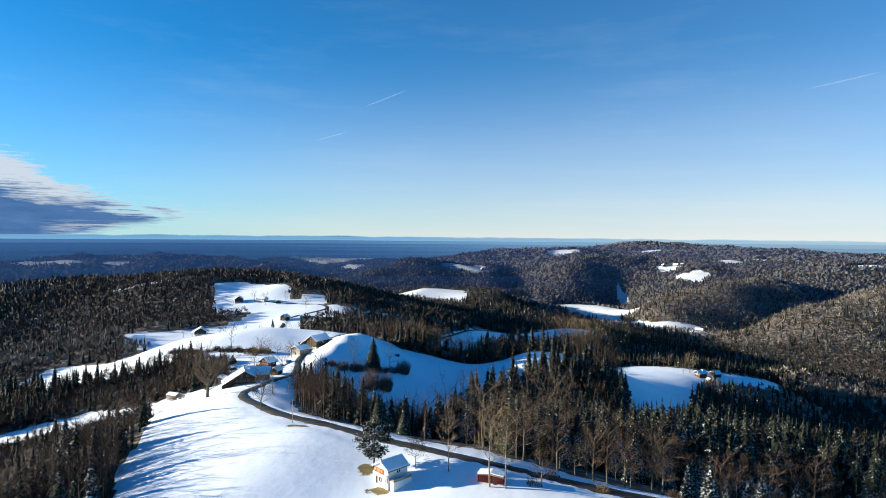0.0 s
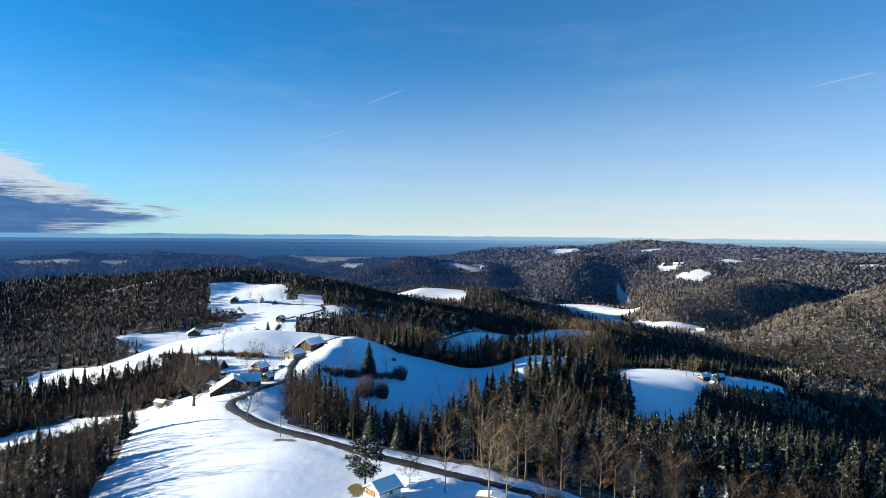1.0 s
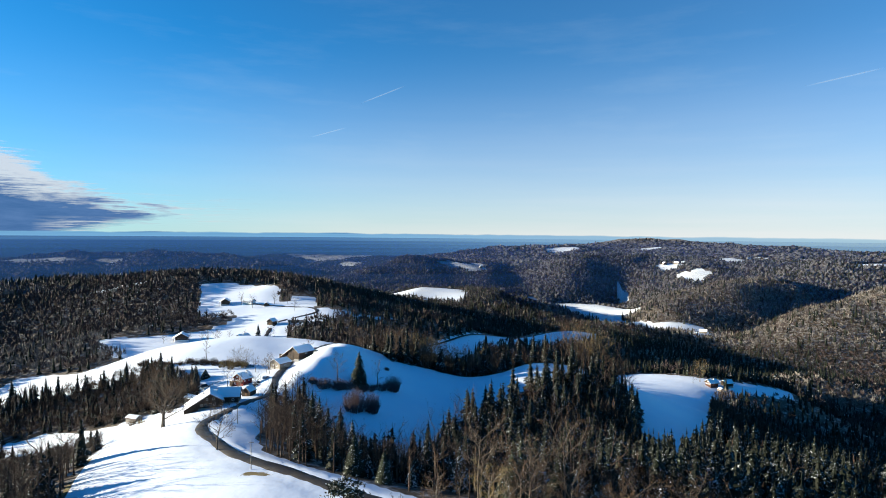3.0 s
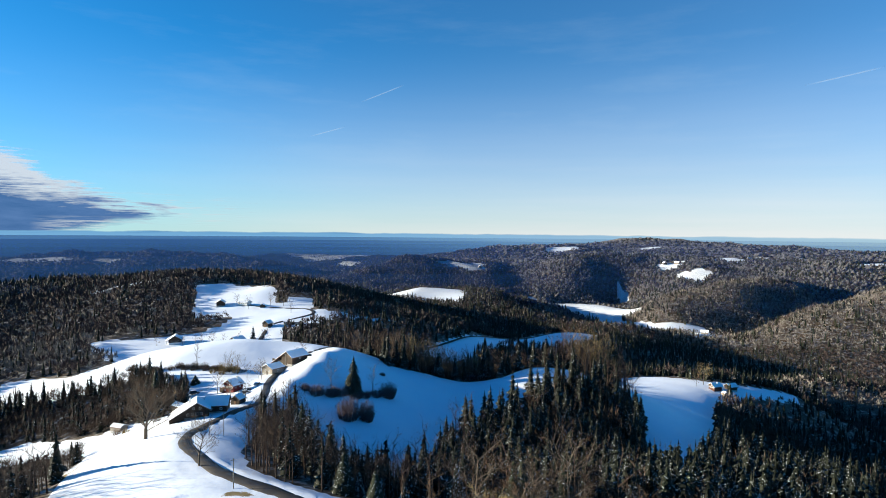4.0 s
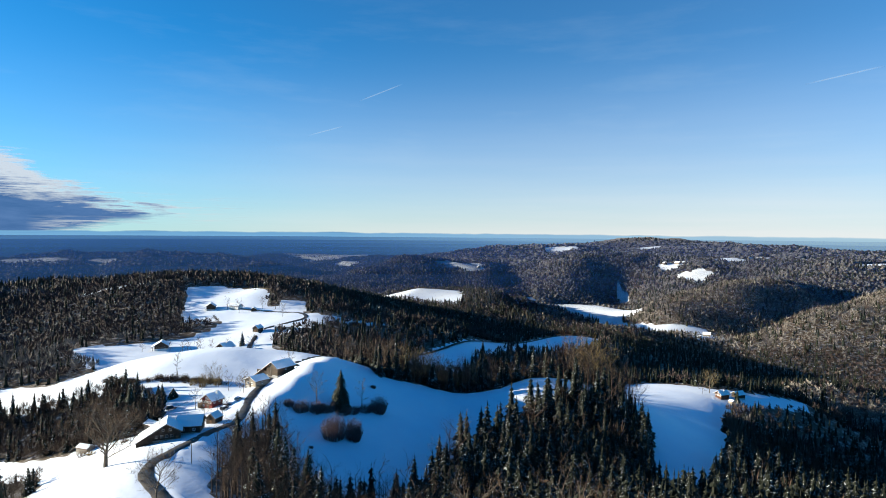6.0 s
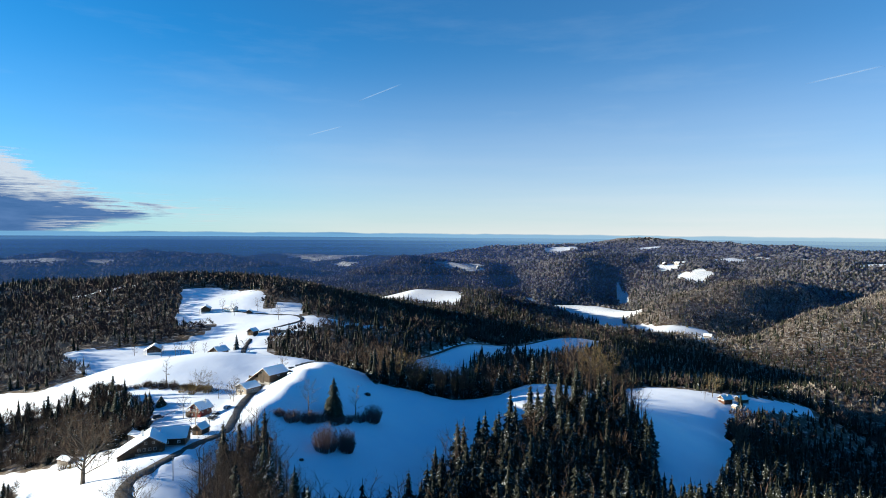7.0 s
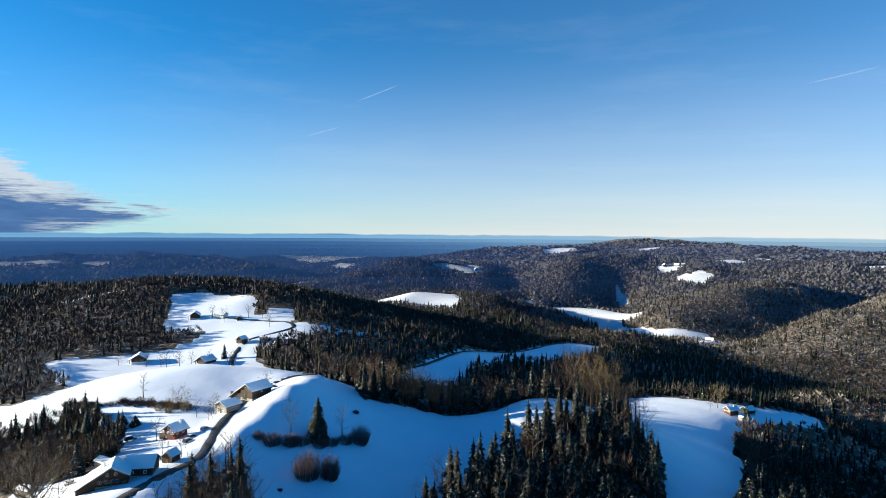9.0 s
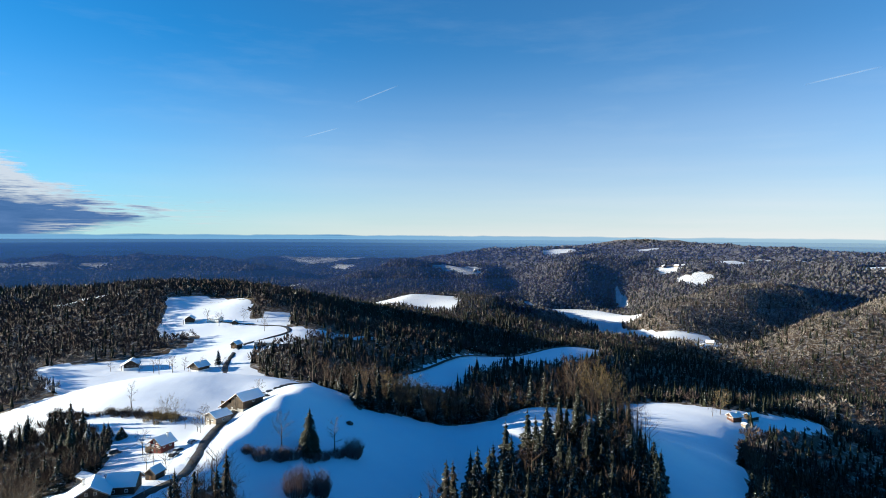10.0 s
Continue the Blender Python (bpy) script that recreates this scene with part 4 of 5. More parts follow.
# farmhouse: broad gable with a long left slope, and a wing
farm = house("farmhouse", -96.3, 286.0, 22, 9.4, 9.0, 4.0, 2.8, WOOD_DARK, "old dark timber farmhouse with a long snow-covered roof", "farmhouse", over=0.9, left=4.8, foot=WOOD_GREY, foot_h=1.0,
             windows=[("f", u, 2.3, 0.9, 1.0) for u in (-3.4, -1.7, 0, 1.7)] + [("f", u, 4.6, 0.8, 0.9) for u in (-1.2, 1.2)], chimney=(-2.6, 0.5), door=("f", 3.6, 1.0, 2.0))
solid("lean_to", [([(-10.2, -4.4, -1.5), (-4.72, -4.4, -1.5), (-4.72, -4.4, 3.75), (-10.2, -4.4, 0.5)], (0, 8.8, 0))], WOOD_DARK, farm, "dark boarded lean-to under the long roof")
wing = house("farm_wing", -90.5, 293.5, 100, 8.0, 8.5, 3.6, 2.6, WOOD_OLD, "brown boarded barn wing of the farmhouse under snow", "barn", over=0.8, windows=(("l", -2, 2.0, 0.9, 0.9), ("l", 2.0, 2.0, 0.9, 0.9)), foot_h=0.8)
house("garden_shed", -86, 305.5, -15, 4.2, 4.6, 2.6, 1.7, WOOD_DARK, "small dark board hut with a snowy gable roof", "shed", over=0.4, foot_h=0.2, door=("f", 0, 0.9, 1.9))
house("garden_shed", -117, 318, 60, 4.5, 7.0, 2.3, 1.1, WOOD_GREY, "low grey board shed behind the farmhouse", "shed", over=0.4, foot_h=0.2)
house("garden_shed", -141, 309, 70, 4.0, 6.0, 2.0, 0.9, WOOD_GREY, "tumbledown pale shed with snow on the roof at the wood's edge", "shed", over=0.3, foot_h=0.2)

red = house("red_house", -102.5, 346.5, -27, 6.6, 6.4, 3.9, 2.3, WOOD_RED, "dark red timber house with white trim and snowy roof", over=0.9, foot=WOOD_RED, foot_h=1.5,
            windows=[("f", u, 2.75, 0.9, 1.0) for u in (-2.3, -0.8, 0.8, 2.3)] + [("f", u, 4.4, 0.8, 0.8) for u in (-0.8, 0.8)] + [("r", -1.8, 2.7, 0.9, 1.0), ("r", 1.2, 2.7, 0.9, 1.0), ("f", -2.3, 0.8, 0.9, 0.8)], door=("f", 0.6, 1.0, 1.6), chimney=(1.2, 1.5))
solid("balcony", [(-3.3, -4.2, 1.8, 3.3, -3.22, 1.95), (-3.3, -4.2, 1.95, 3.3, -4.12, 2.55)], WOOD_WARM, red)
solid("porch", [(-6.2, -3.4, -0.8, -3.35, 0.5, 1.9)], WOOD_DARK, red, "dark lean-to porch")
solid("porch_snow", [(-6.4, -3.6, 1.91, -3.32, 0.7, 2.2)], SNOW, red)

barn = house("barn", -84.5, 401, -33, 9.0, 12.5, 4.8, 2.9, WOOD_OLD, "large brown board barn with snow on its roof beside the lane", "barn", over=0.8, left=9.0, foot_h=0.6, door=("f", -1.5, 3.2, 3.2), windows=(("r", 0, 3.6, 1.2, 0.9),))
solid("lean_to_wall", [(-13.0, -5.9, -2.5, -4.52, -5.7, 2.2), (-13.0, -5.7, -2.5, -12.8, 5.9, 0.9)], WOOD_DARK, barn, "dark boarded lean-to")
house("workshop", -91.5, 379.5, -33, 8.5, 8.5, 3.4, 1.9, WOOD_GREY, "low pale workshop building with a snow-covered roof", "workshop", over=0.7, foot_h=0.6,
      windows=(("f", -1.6, 2.0, 1.3, 1.0), ("f", 1.6, 2.0, 1.3, 1.0), ("r", 0, 2.0, 1.2, 1.0)), door=("f", 0, 1.0, 2.0))

# upland farms
house("chalet", -249, 606, 20, 11, 12, 4.4, 3.4, WOOD_DARK, "dark timber chalet under snow above the field", over=1.0, left=2.0, foot=PLASTER, foot_h=1.5, windows=[("f", u, 2.8, 1.0, 1.0) for u in (-3, -1, 1, 3)], chimney=(1.5, 1))
house("chalet", -183, 586, -28, 10, 11, 4.4, 3.2, WOOD_DARK, "dark timber house with snowy roof beside the lane", over=1.0, left=2.5, foot=PLASTER, foot_h=1.6, windows=[("f", u, 2.8, 1.0, 1.0) for u in (-2.6, 0, 2.6)], chimney=(1.2, 0))
house("barn", -171, 640, -20, 6.5, 8, 3.8, 2.4, WOOD_DARK, "small dark hay barn beside the upper lane", "barn", over=0.6, foot_h=0.4, door=("f", 0, 2.0, 2.4))
house("long_shed", -147, 643, 84, 5, 16, 2.6, 0.9, WOOD_GREY, "long low shed with a snowy roof", "shed", over=0.5, foot_h=0.4, windows=[("l", u, 1.6, 1.0, 0.7) for u in (-5, -1.5, 2, 5.5)])
house("barn", -258, 747, 15, 9, 12, 4.2, 3.0, WOOD_DARK, "dark hilltop barn with snow on its roof", "barn", over=0.8, foot_h=0.6, left=2.0)
house("farmhouse", -228, 742, 70, 8, 13, 3.6, 2.6, PLASTER, "white hilltop farmhouse with a snowy roof", "farmhouse", over=0.7, windows=[("l", u, 2.2, 1.0, 1.0) for u in (-4, -1.5, 1.5, 4)], foot_h=0.8)
house("garden_shed", -203, 729, 10, 5, 6, 2.6, 1.4, WOOD_DARK, "dark shed among bare trees on the hill", "shed", over=0.4, foot_h=0.3)
# eastern meadow
house("chalet", 242, 550, -72, 6.6, 8.0, 3.8, 2.3, WOOD_WARM, "warm brown timber chalet with a snowy roof at the meadow's edge", over=1.0, foot=WOOD_WARM, foot_h=1.4, windows=[("f", u, 2.6, 0.9, 0.9) for u in (-2.4, -0.8, 0.8, 2.4)] + [("f", 0, 4.7, 1.0, 0.8)], chimney=(1.2, 1))
house("barn", 258, 555, -72, 6.5, 8, 3.4, 2.2, WOOD_DARK, "dark barn beside the brown chalet", "barn", over=0.8, foot_h=0.5)
house("garden_shed", 246, 541, 20, 4, 4, 2.0, 0.9, WOOD_GREY, "small shed in the snow below the chalet", "shed", over=0.3, foot_h=0.2)
house("farmhouse", 492, 1128, 60, 8, 12, 3.5, 3.2, WOOD_GREY, "large valley farm under a bright snowy roof", "farmhouse", over=1.2, foot_h=0.6)
house("barn", 473, 1120, 40, 6, 8, 3, 2.2, WOOD_DARK, "valley barn with a snowy roof", "barn", over=0.8, foot_h=0.6)
# far farms in the clearings
for k, (hx, hy) in enumerate(((845, 2258), (885, 2240), (905, 2225), (1180, 2290), (1250, 2325), (160, 2385), (640, 2740))):
    house("farmhouse", hx, hy, 37 * k, 12, 18, 5, 5, WOOD_GREY if k % 2 else WOOD_DARK, "distant farm in a snowy clearing", "farmhouse", over=1.0, foot_h=0.5, group="distant farms")


# ---- vehicles, fences, posts ----
def car(x, y, turn, paint, label, length=4.2, tall=1.5, name="car"):
    e = new(name)
    e.matrix_world = pose(x, y, gz(x, y) + 0.05, 0, 0, turn)
    h, w = length / 2, 0.88
    side = [(-h, -w, 0.35), (h, -w, 0.35), (h, -w, 0.75), (h * 0.55, -w, 0.9), (h * 0.25, -w, tall), (-h * 0.7, -w, tall), (-h, -w, 0.95)]
    solid("body", [(side, (0, 2 * w, 0))], paint, e, bevel=0.06)
    glass = [(h * 0.46, -w - 0.01, 0.95), (h * 0.22, -w - 0.01, tall - 0.1), (-h * 0.66, -w - 0.01, tall - 0.1), (-h * 0.8, -w - 0.01, 1.0)]
    solid("side_window", [(glass, (0, 2 * w + 0.02, 0))], GLASS, e)
    solid("roof_snow", [(-h * 0.68, -w + 0.08, tall + 0.01, h * 0.22, w - 0.08, tall + 0.18)], SNOW, e, "snow lying on the roof", 0.05)
    solid("bonnet_snow", [(h * 0.6, -w + 0.1, 0.88, h * 0.95, w - 0.1, 1.0)], SNOW, e, "", 0.03)
    for sx in (-0.62, 0.62):
        for sy in (-1, 1):
            s = Shape()
            s.tube((sx * h, sy * w - 0.1 * sy, 0.33), (sx * h, sy * w + 0.06 * sy, 0.33), 0.33, 0.33, 12)
            s.tube((sx * h, sy * w + 0.06 * sy, 0.33), (sx * h, sy * w + 0.07 * sy, 0.33), 0.33, 0.01, 12)
            link_shape("wheel", s, [RUBBER], e)
    return tagged(e, label, "car", "parked vehicles")


car(-93.5, 341, 70, PAINT_DARK, "dark parked car covered in snow beside the red house")
car(-90.5, 348, 66, make_plain("silver_paint", (0.30, 0.31, 0.33), 0.35, 0.1, 0.4), "silver parked car with snow on its roof beside the lane")
car(-92.6, 335, 75, PAINT_DARK, "dark parked estate car with snow on the roof", 4.5, 1.55)
car(-78.5, 413.5, 20, PAINT_DARK, "dark parked car under snow next to the barn")
car(-124, 350, 40, PAINT_DARK, "dark van half buried in snow by the hedge", 4.8, 2.0, "van")


def pole(x, y, h, label, arms=True):
    e = new("utility_pole")
    e.matrix_world = pose(x, y, gz(x, y), 0, 0, 20)
    s = Shape()
    s.tube((0, 0, -0.5), (0, 0, h), 0.13, 0.09, 8)
    link_shape("mast", s, [WOOD_GREY], e)
    if arms:
        solid("crossarm", [(-0.7, -0.05, h - 0.6, 0.7, 0.05, h - 0.48)], WOOD_GREY, e)
        for u in (-0.6, 0, 0.6):
            s = Shape()
            s.tube((u, 0, h - 0.48), (u, 0, h - 0.28), 0.05, 0.04, 6)
            link_shape("insulator", s, [PAINT_WHITE], e)
    return tagged(e, label, "pole", "utility poles")


for px, py, ph in ((-97, 327, 8), (-50, 197, 8), (-72, 250, 8), (-88, 393, 8.5), (-70, 268, 7)):
    pole(px, py, ph, "weathered wooden utility pole by the lane", px != -97)


def street_lamp(x, y, turn):
    """A slim mast whose top bends over the lane, with a flat lantern."""
    e = new("street_lamp")
    e.matrix_world = pose(x, y, gz(x, y), 0, 0, turn)
    s = Shape()
    s.tube((0, 0, -0.4), (0, 0, 5.6), 0.09, 0.06, 8)
    link_shape("mast", s, [METAL], e)
    s = Shape()
    for k in range(4):
        a, b = (radians(90 - 24 * q) for q in (k, k + 1))
        s.tube((1.1 - 1.1 * math.sin(a), 0, 5.55 + 1.1 * math.cos(a)), (1.1 - 1.1 * math.sin(b), 0, 5.55 + 1.1 * math.cos(b)), 0.06, 0.055, 6)
    link_shape("arm", s, [METAL], e)
    solid("lantern", [(0.95, -0.14, 6.48, 1.65, 0.14, 6.62)], METAL, e, "flat grey lantern", 0.03)
    return tagged(e, "slim grey street lamp with a bent arm beside the lane", "street lamp")


street_lamp(-75.5, 246, 160)


def fence(points, label):
    e = new("fence")
    line = smooth_line(points, 2.5)
    z = ground(line[:, 0], line[:, 1])
    e.location = (line[0, 0], line[0, 1], z[0])
    o = Vector((line[0, 0], line[0, 1], z[0]))
    tops = []
    for (a, b), c in zip(line, z):
        p = Vector((a, b, c)) - o
        s = Shape()
        s.tube(p + Vector((0, 0, -0.3)), p + Vector((0, 0, 1.1)), 0.07, 0.06, 5)
        link_shape("post", s, [WOOD_GREY], e)
        tops.append(p)
    for a, b in zip(tops, tops[1:]):
        s = Shape()
        for k in (0.5, 0.95):
            s.tube(a + Vector((0, 0, k)), b + Vector((0, 0, k)), 0.045, 0.045, 4)
        link_shape("rail", s, [WOOD_GREY], e)
    return tagged(e, label, "fence")


fence([(-94, 331), (-97, 338), (-98.5, 342)], "wooden paddock fence beside the red house")
fence([(-112, 311), (-104, 309), (-96, 309)], "low wooden fence behind the farmhouse")
fence([(-127, 342), (-121, 352), (-117, 358)], "wooden fence along the snowy yard")


# ---- single trees and shrubs ----
def lone_tree(x, y, h, spread, seed, label, mats=None, stems=11, lean=0.0, trunk=0.3, low=0.22, twig=5, name="leafless_tree", turn=0, level=2):
    t, c = bare_tree(random.Random(seed), h, spread, stems, trunk, twig, low, level=level, lean=lean)
    return tree_thing(name, t, c, mats or [BARK, TWIGS], label, "tree", at=stand(x, y, turn))


def lone_spruce(x, y, h, radius, seed, mat, label, tiers=18, per=11, name="spruce_tree"):
    rng = random.Random(seed)
    t, c = Shape(), Shape()
    t.tube((0, 0, -0.6), (0, 0, h * 0.9), h * 0.014, h * 0.003, 6)
    spruce_crown(c, rng, h, radius, tiers, per, start=0.07)
    return tree_thing(name, t, c, [mat], label, "tree", at=stand(x, y))


def pine(x, y, h, wide, seed, label):
    """Crooked stem with tufted, flattish boughs of different reach."""
    rng = random.Random(seed)
    t, c = Shape(), Shape()
    t.tube((0, 0, -0.6), (0.3, 0.1, h * 0.5), 0.26, 0.17, 6)
    t.tube((0.3, 0.1, h * 0.5), (0.1, -0.2, h * 0.93), 0.17, 0.05, 6)
    for k in range(34):
        f = 0.26 + 0.74 * (k + rng.uniform(0, 1)) / 34
        a, q = 2.4 * k + rng.uniform(-0.5, 0.5), wide * math.sin(3.14 * min(1, (1.12 - f) * 1.05)) ** 0.6 * rng.uniform(0.55, 1.05)
        e = Vector((math.cos(a) * q, math.sin(a) * q, h * f + rng.uniform(-0.3, 0.3)))
        t.tube((0.2, 0, h * f - 0.5), e, 0.07, 0.03, 3)
        for j in range(90):
            p = e * 1.0 + Vector((rng.gauss(0, 0.75) - math.cos(a) * 0.5, rng.gauss(0, 0.75) - math.sin(a) * 0.5, rng.gauss(0, 0.3)))
            d = Vector((rng.uniform(-1, 1), rng.uniform(-1, 1), rng.uniform(-0.2, 0.5))).normalized()
            o = d.orthogonal().normalized() * 0.17
            c.tri(p - o, p + o, p + d * rng.uniform(0.5, 0.85))
    return tree_thing("pine_tree", t, c, [NEEDLES_SNOWY], label, "tree", at=stand(x, y))


def bush(x, y, h, wide, count, seed, mat, label):
    s = bush_shape(random.Random(seed), h, wide, count)
    v, f, mi = s.arrays()
    ob = new("shrub", mesh_from("shrub", v, f, [mat], mi))
    ob.matrix_world = stand(x, y)
    return tagged(ob, label, "shrub")


lone_tree(-101, 253, 13, 1.9, 71, "broad old leafless tree at the field's edge", stems=16, lean=0.05, trunk=0.75, twig=7, low=0.2, level=3)
lone_tree(-66, 214, 11, 1.1, 72, "small leafless tree beside the lane", trunk=0.4, lean=0.08, twig=4, level=3)
pine(-19, 164.5, 12.5, 4.6, 73, "broad bushy pine with snow clumps beside the cabin")
for k, (tx, ty, th) in enumerate(((-7, 162, 8), (2, 159, 16), (12.5, 150.6, 20), (16.5, 149.8, 18))):
    lone_tree(tx, ty, th, 0.5 if k else 0.8, 80 + k, "slender birch with pale bark beside the shed", [BIRCH_BARK, GOLDEN if k == 2 else TWIGS], 15, low=0.3, trunk=0.17, twig=10, name="birch_tree")
for k, (tx, ty, th) in enumerate(((26, 151, 9), (42, 161.5, 13), (33, 167, 14), (50, 160, 12), (60, 158.5, 14.5), (73, 153, 13), (22, 171.5, 13), (84, 150, 12))):
    lone_tree(tx, ty, th, 0.8, 90 + k, "spreading leafless tree beside the lane", trunk=0.3, twig=11)
lone_spruce(-40, 342, 18.5, 5.2, 74, NEEDLES, "single tall spruce on the hillside", 20, 12)
lone_tree(-51, 340, 12, 0.9, 75, "small leafless tree on the shaded hillside")
lone_tree(-31, 350, 13, 0.6, 76, "slim leafless tree beside the hillside spruce", stems=9)
lone_tree(-64, 462, 17, 0.7, 77, "leafless tree by the bend of the lane")
lone_tree(-76, 455, 14, 0.7, 78, "leafless tree by the bend of the lane")
lone_tree(-144, 402, 13, 0.45, 79, "slim leafless tree on the field's bank", stems=9)
lone_tree(-130, 492, 11, 0.8, 95, "leafless fruit tree behind the barn")
lone_tree(-82, 412, 10, 0.8, 96, "leafless tree behind the barn")
for k, (tx, ty, th, mat) in enumerate(((-118, 384, 10, GOLDEN), (-112, 380, 9, GOLDEN), (-98, 378, 8, TWIGS), (-96, 366, 7, GOLDEN), (-93, 362, 7, TWIGS), (-104, 372, 7, TWIGS), (-84, 309, 8, TWIGS), (-95, 318, 7, TWIGS), (-110, 345, 8, TWIGS))):
    lone_tree(tx, ty, th, 1.0, 100 + k, "small leafless fruit tree in the snow", [BARK, mat], 9, low=0.3)
for k, (tx, ty, th) in enumerate(((-149, 360, 15), (-144, 364, 9), (-156, 365, 9), (-138, 370, 6), (-131, 368, 5))):
    lone_spruce(tx, ty, th, 3.2, 110 + k, NEEDLES_SNOWY if k % 2 else NEEDLES, "green spruce at the edge of the yard")
for k, (tx, ty, th) in enumerate(((-205, 585, 12), (-215, 583, 13), (-222, 588, 11), (-197, 590, 10), (-236, 592, 9), (-262, 596, 10), (-185, 597, 8), (-212, 596, 11))):
    lone_tree(tx, ty, th, 0.7, 120 + k, "leafless tree in the row below the upper farms", stems=9)
lone_spruce(-173, 600, 13, 3.0, 130, NEEDLES_SNOWY, "spruce behind the dark house")
for k, (tx, ty) in enumerate(((-218, 724), (-236, 739), (-196, 737), (-180, 733), (-160, 690))):
    lone_tree(tx, ty, 13, 0.9, 140 + k, "leafless tree on the upland meadow", stems=10)
lone_tree(228, 556, 9, 1.0, 150, "small leafless tree on the meadow's crest")
lone_tree(236, 560, 16, 1.0, 151, "large brown leafless tree behind the chalet", [BARK, GOLDEN], 13, twig=7)
lone_tree(100, 428, 22, 1.1, 152, "large brown leafless tree above the spruces", [BARK, GOLDEN], 18, trunk=0.4, twig=15)
lone_tree(112, 436, 22, 1.1, 153, "large brown leafless tree above the spruces", [BARK, GOLDEN], 18, trunk=0.4, twig=15)
lone_tree(92, 438, 23, 1.1, 154, "large brown leafless tree above the spruces", [BARK, TWIGS], 18, trunk=0.4, twig=15)
for k, (tx, ty, th) in enumerate(((112, 191, 25), (127, 193, 25), (119, 203, 22), (68, 208, 27), (77, 214, 25), (61, 213, 23))):
    lone_spruce(tx, ty, th, 4.4, 240 + k, NEEDLES, "tall bright green spruce in the sunlit wood")
for k, (tx, ty, th) in enumerate(((103, 205, 22), (96, 212, 22), (110, 214, 21), (90, 221, 24), (99, 224, 22), (86, 210, 23), (-122, 190, 21), (-86, 143, 12))):
    lone_spruce(tx, ty, th, 3.9, 250 + k, NEEDLES_SNOWY, "spruce laden with fresh snow among bare trees")
for k, (tx, ty, th) in enumerate(((-22, 426, 16), (-14, 419, 17), (-5, 421, 17), (4, 424, 16), (12, 430, 16), (-31, 441, 14), (21, 428, 16), (30, 430, 15), (-2, 432, 18), (44, 428, 14))):
    lone_tree(tx, ty, th, 1.0, 260 + k, "sunlit golden-brown leafless tree at the meadow's edge", [BARK, GOLDEN if k % 3 else TWIGS], 13, twig=11)
for k, (tx, ty, th) in enumerate(((-26, 433, 19), (-18, 430, 20), (-9, 433, 19), (-36, 449, 17), (-28, 444, 19), (1, 437, 20), (10, 439, 18), (18, 437, 18))):
    lone_tree(tx, ty, th, 0.95, 290 + k, "tall leafless tree standing in the hedge behind the bowl", [BARK, TWIGS], 11, twig=8)
for k, (tx, ty, th) in enumerate(((-54, 468, 15), (-44, 463, 16), (-60, 479, 15), (-40, 476, 16), (-49, 487, 15))):
    lone_tree(tx, ty, th, 0.8, 275 + k, "reddish-brown leafless tree above the bend of the lane", twig=9)
for k, (tx, ty, th) in enumerate(((-44, 248, 20), (-40, 241, 19), (-36, 236, 17), (-31, 232, 18), (-47, 254, 17), (-26, 226, 15))):
    lone_spruce(tx, ty, th, 3.6, 310 + k, NEEDLES_SNOWY if k % 3 else NEEDLES, "dark spruce dusted with snow at the rim of the bowl")
lone_spruce(252, 545, 11, 2.4, 155, NEEDLES, "dark spruce beside the chalet")

DARK_TWIGS = make_twigs("hazel_twigs", (0.12, 0.085, 0.080), (0.20, 0.145, 0.135))
for k, (bx, by, bh, bw) in enumerate(((-56, 330, 6.0, 3.8), (-49, 332, 5.5, 3.6), (-62, 331, 4.5, 2.6), (-23, 350, 7.5, 4.2), (-29, 346, 6.0, 3.6), (-38, 312, 9.5, 5.0), (-30, 315, 11.5, 3.6), (-38, 337, 4.0, 3.6), (-45, 335, 4.2, 3.6), (-34, 341, 5.0, 3.4), (-29, 379, 1.8, 1.6), (-45, 300, 1.6, 1.0))):
    bush(bx, by, bh * (1.0 + 0.25 * math.sin(k * 2.7)), bw * 1.3, 330, 160 + k, DARK_TWIGS, "dense leafless hazel thicket in the snow")
SCRUB = make_twigs("scrub_twigs", (0.045, 0.030, 0.020), (0.10, 0.068, 0.045))
for k in range(30):
    sx = -187 + 24 * k / 10 if k < 11 else -156 + 44 * (k - 11) / 18
    bush(sx + 1.0 * math.sin(k * 3.3), 406 - 0.42 * (sx + 187) * (1 if k < 11 else 0.62) + 1.8 * math.sin(k * 2.1), 3.2 + 1.0 * math.sin(k * 1.7), 3.4, 190, 180 + k, SCRUB, "low dark scrub with dry brambles on the field's bank")
for k, (bx, by, bh) in enumerate(((-124, 388, 6.5), (-119, 386, 7.5), (-114, 383, 6.5), (-121, 381, 5.0), (-128, 385, 4.5))):
    bush(bx, by, bh, 2.8, 90, 300 + k, GOLDEN, "tall golden-brown bush on the field's bank")
bush(169, 524, 1.6, 1.6, 60, 200, DARK_TWIGS, "small bush in the meadow")
for k, (bx, by) in enumerate(((-75, 297), (-70, 303), (-92, 309), (-108, 316), (24, 152), (42, 152), (60, 151), (30, 158), (-102, 303), (-131, 296), (-120, 301), (-137, 300))):
    bush(bx, by, 2.8, 2.4, 110, 210 + k, GOLDEN if k % 4 == 1 else TWIGS, "brown bushes beside the lane")


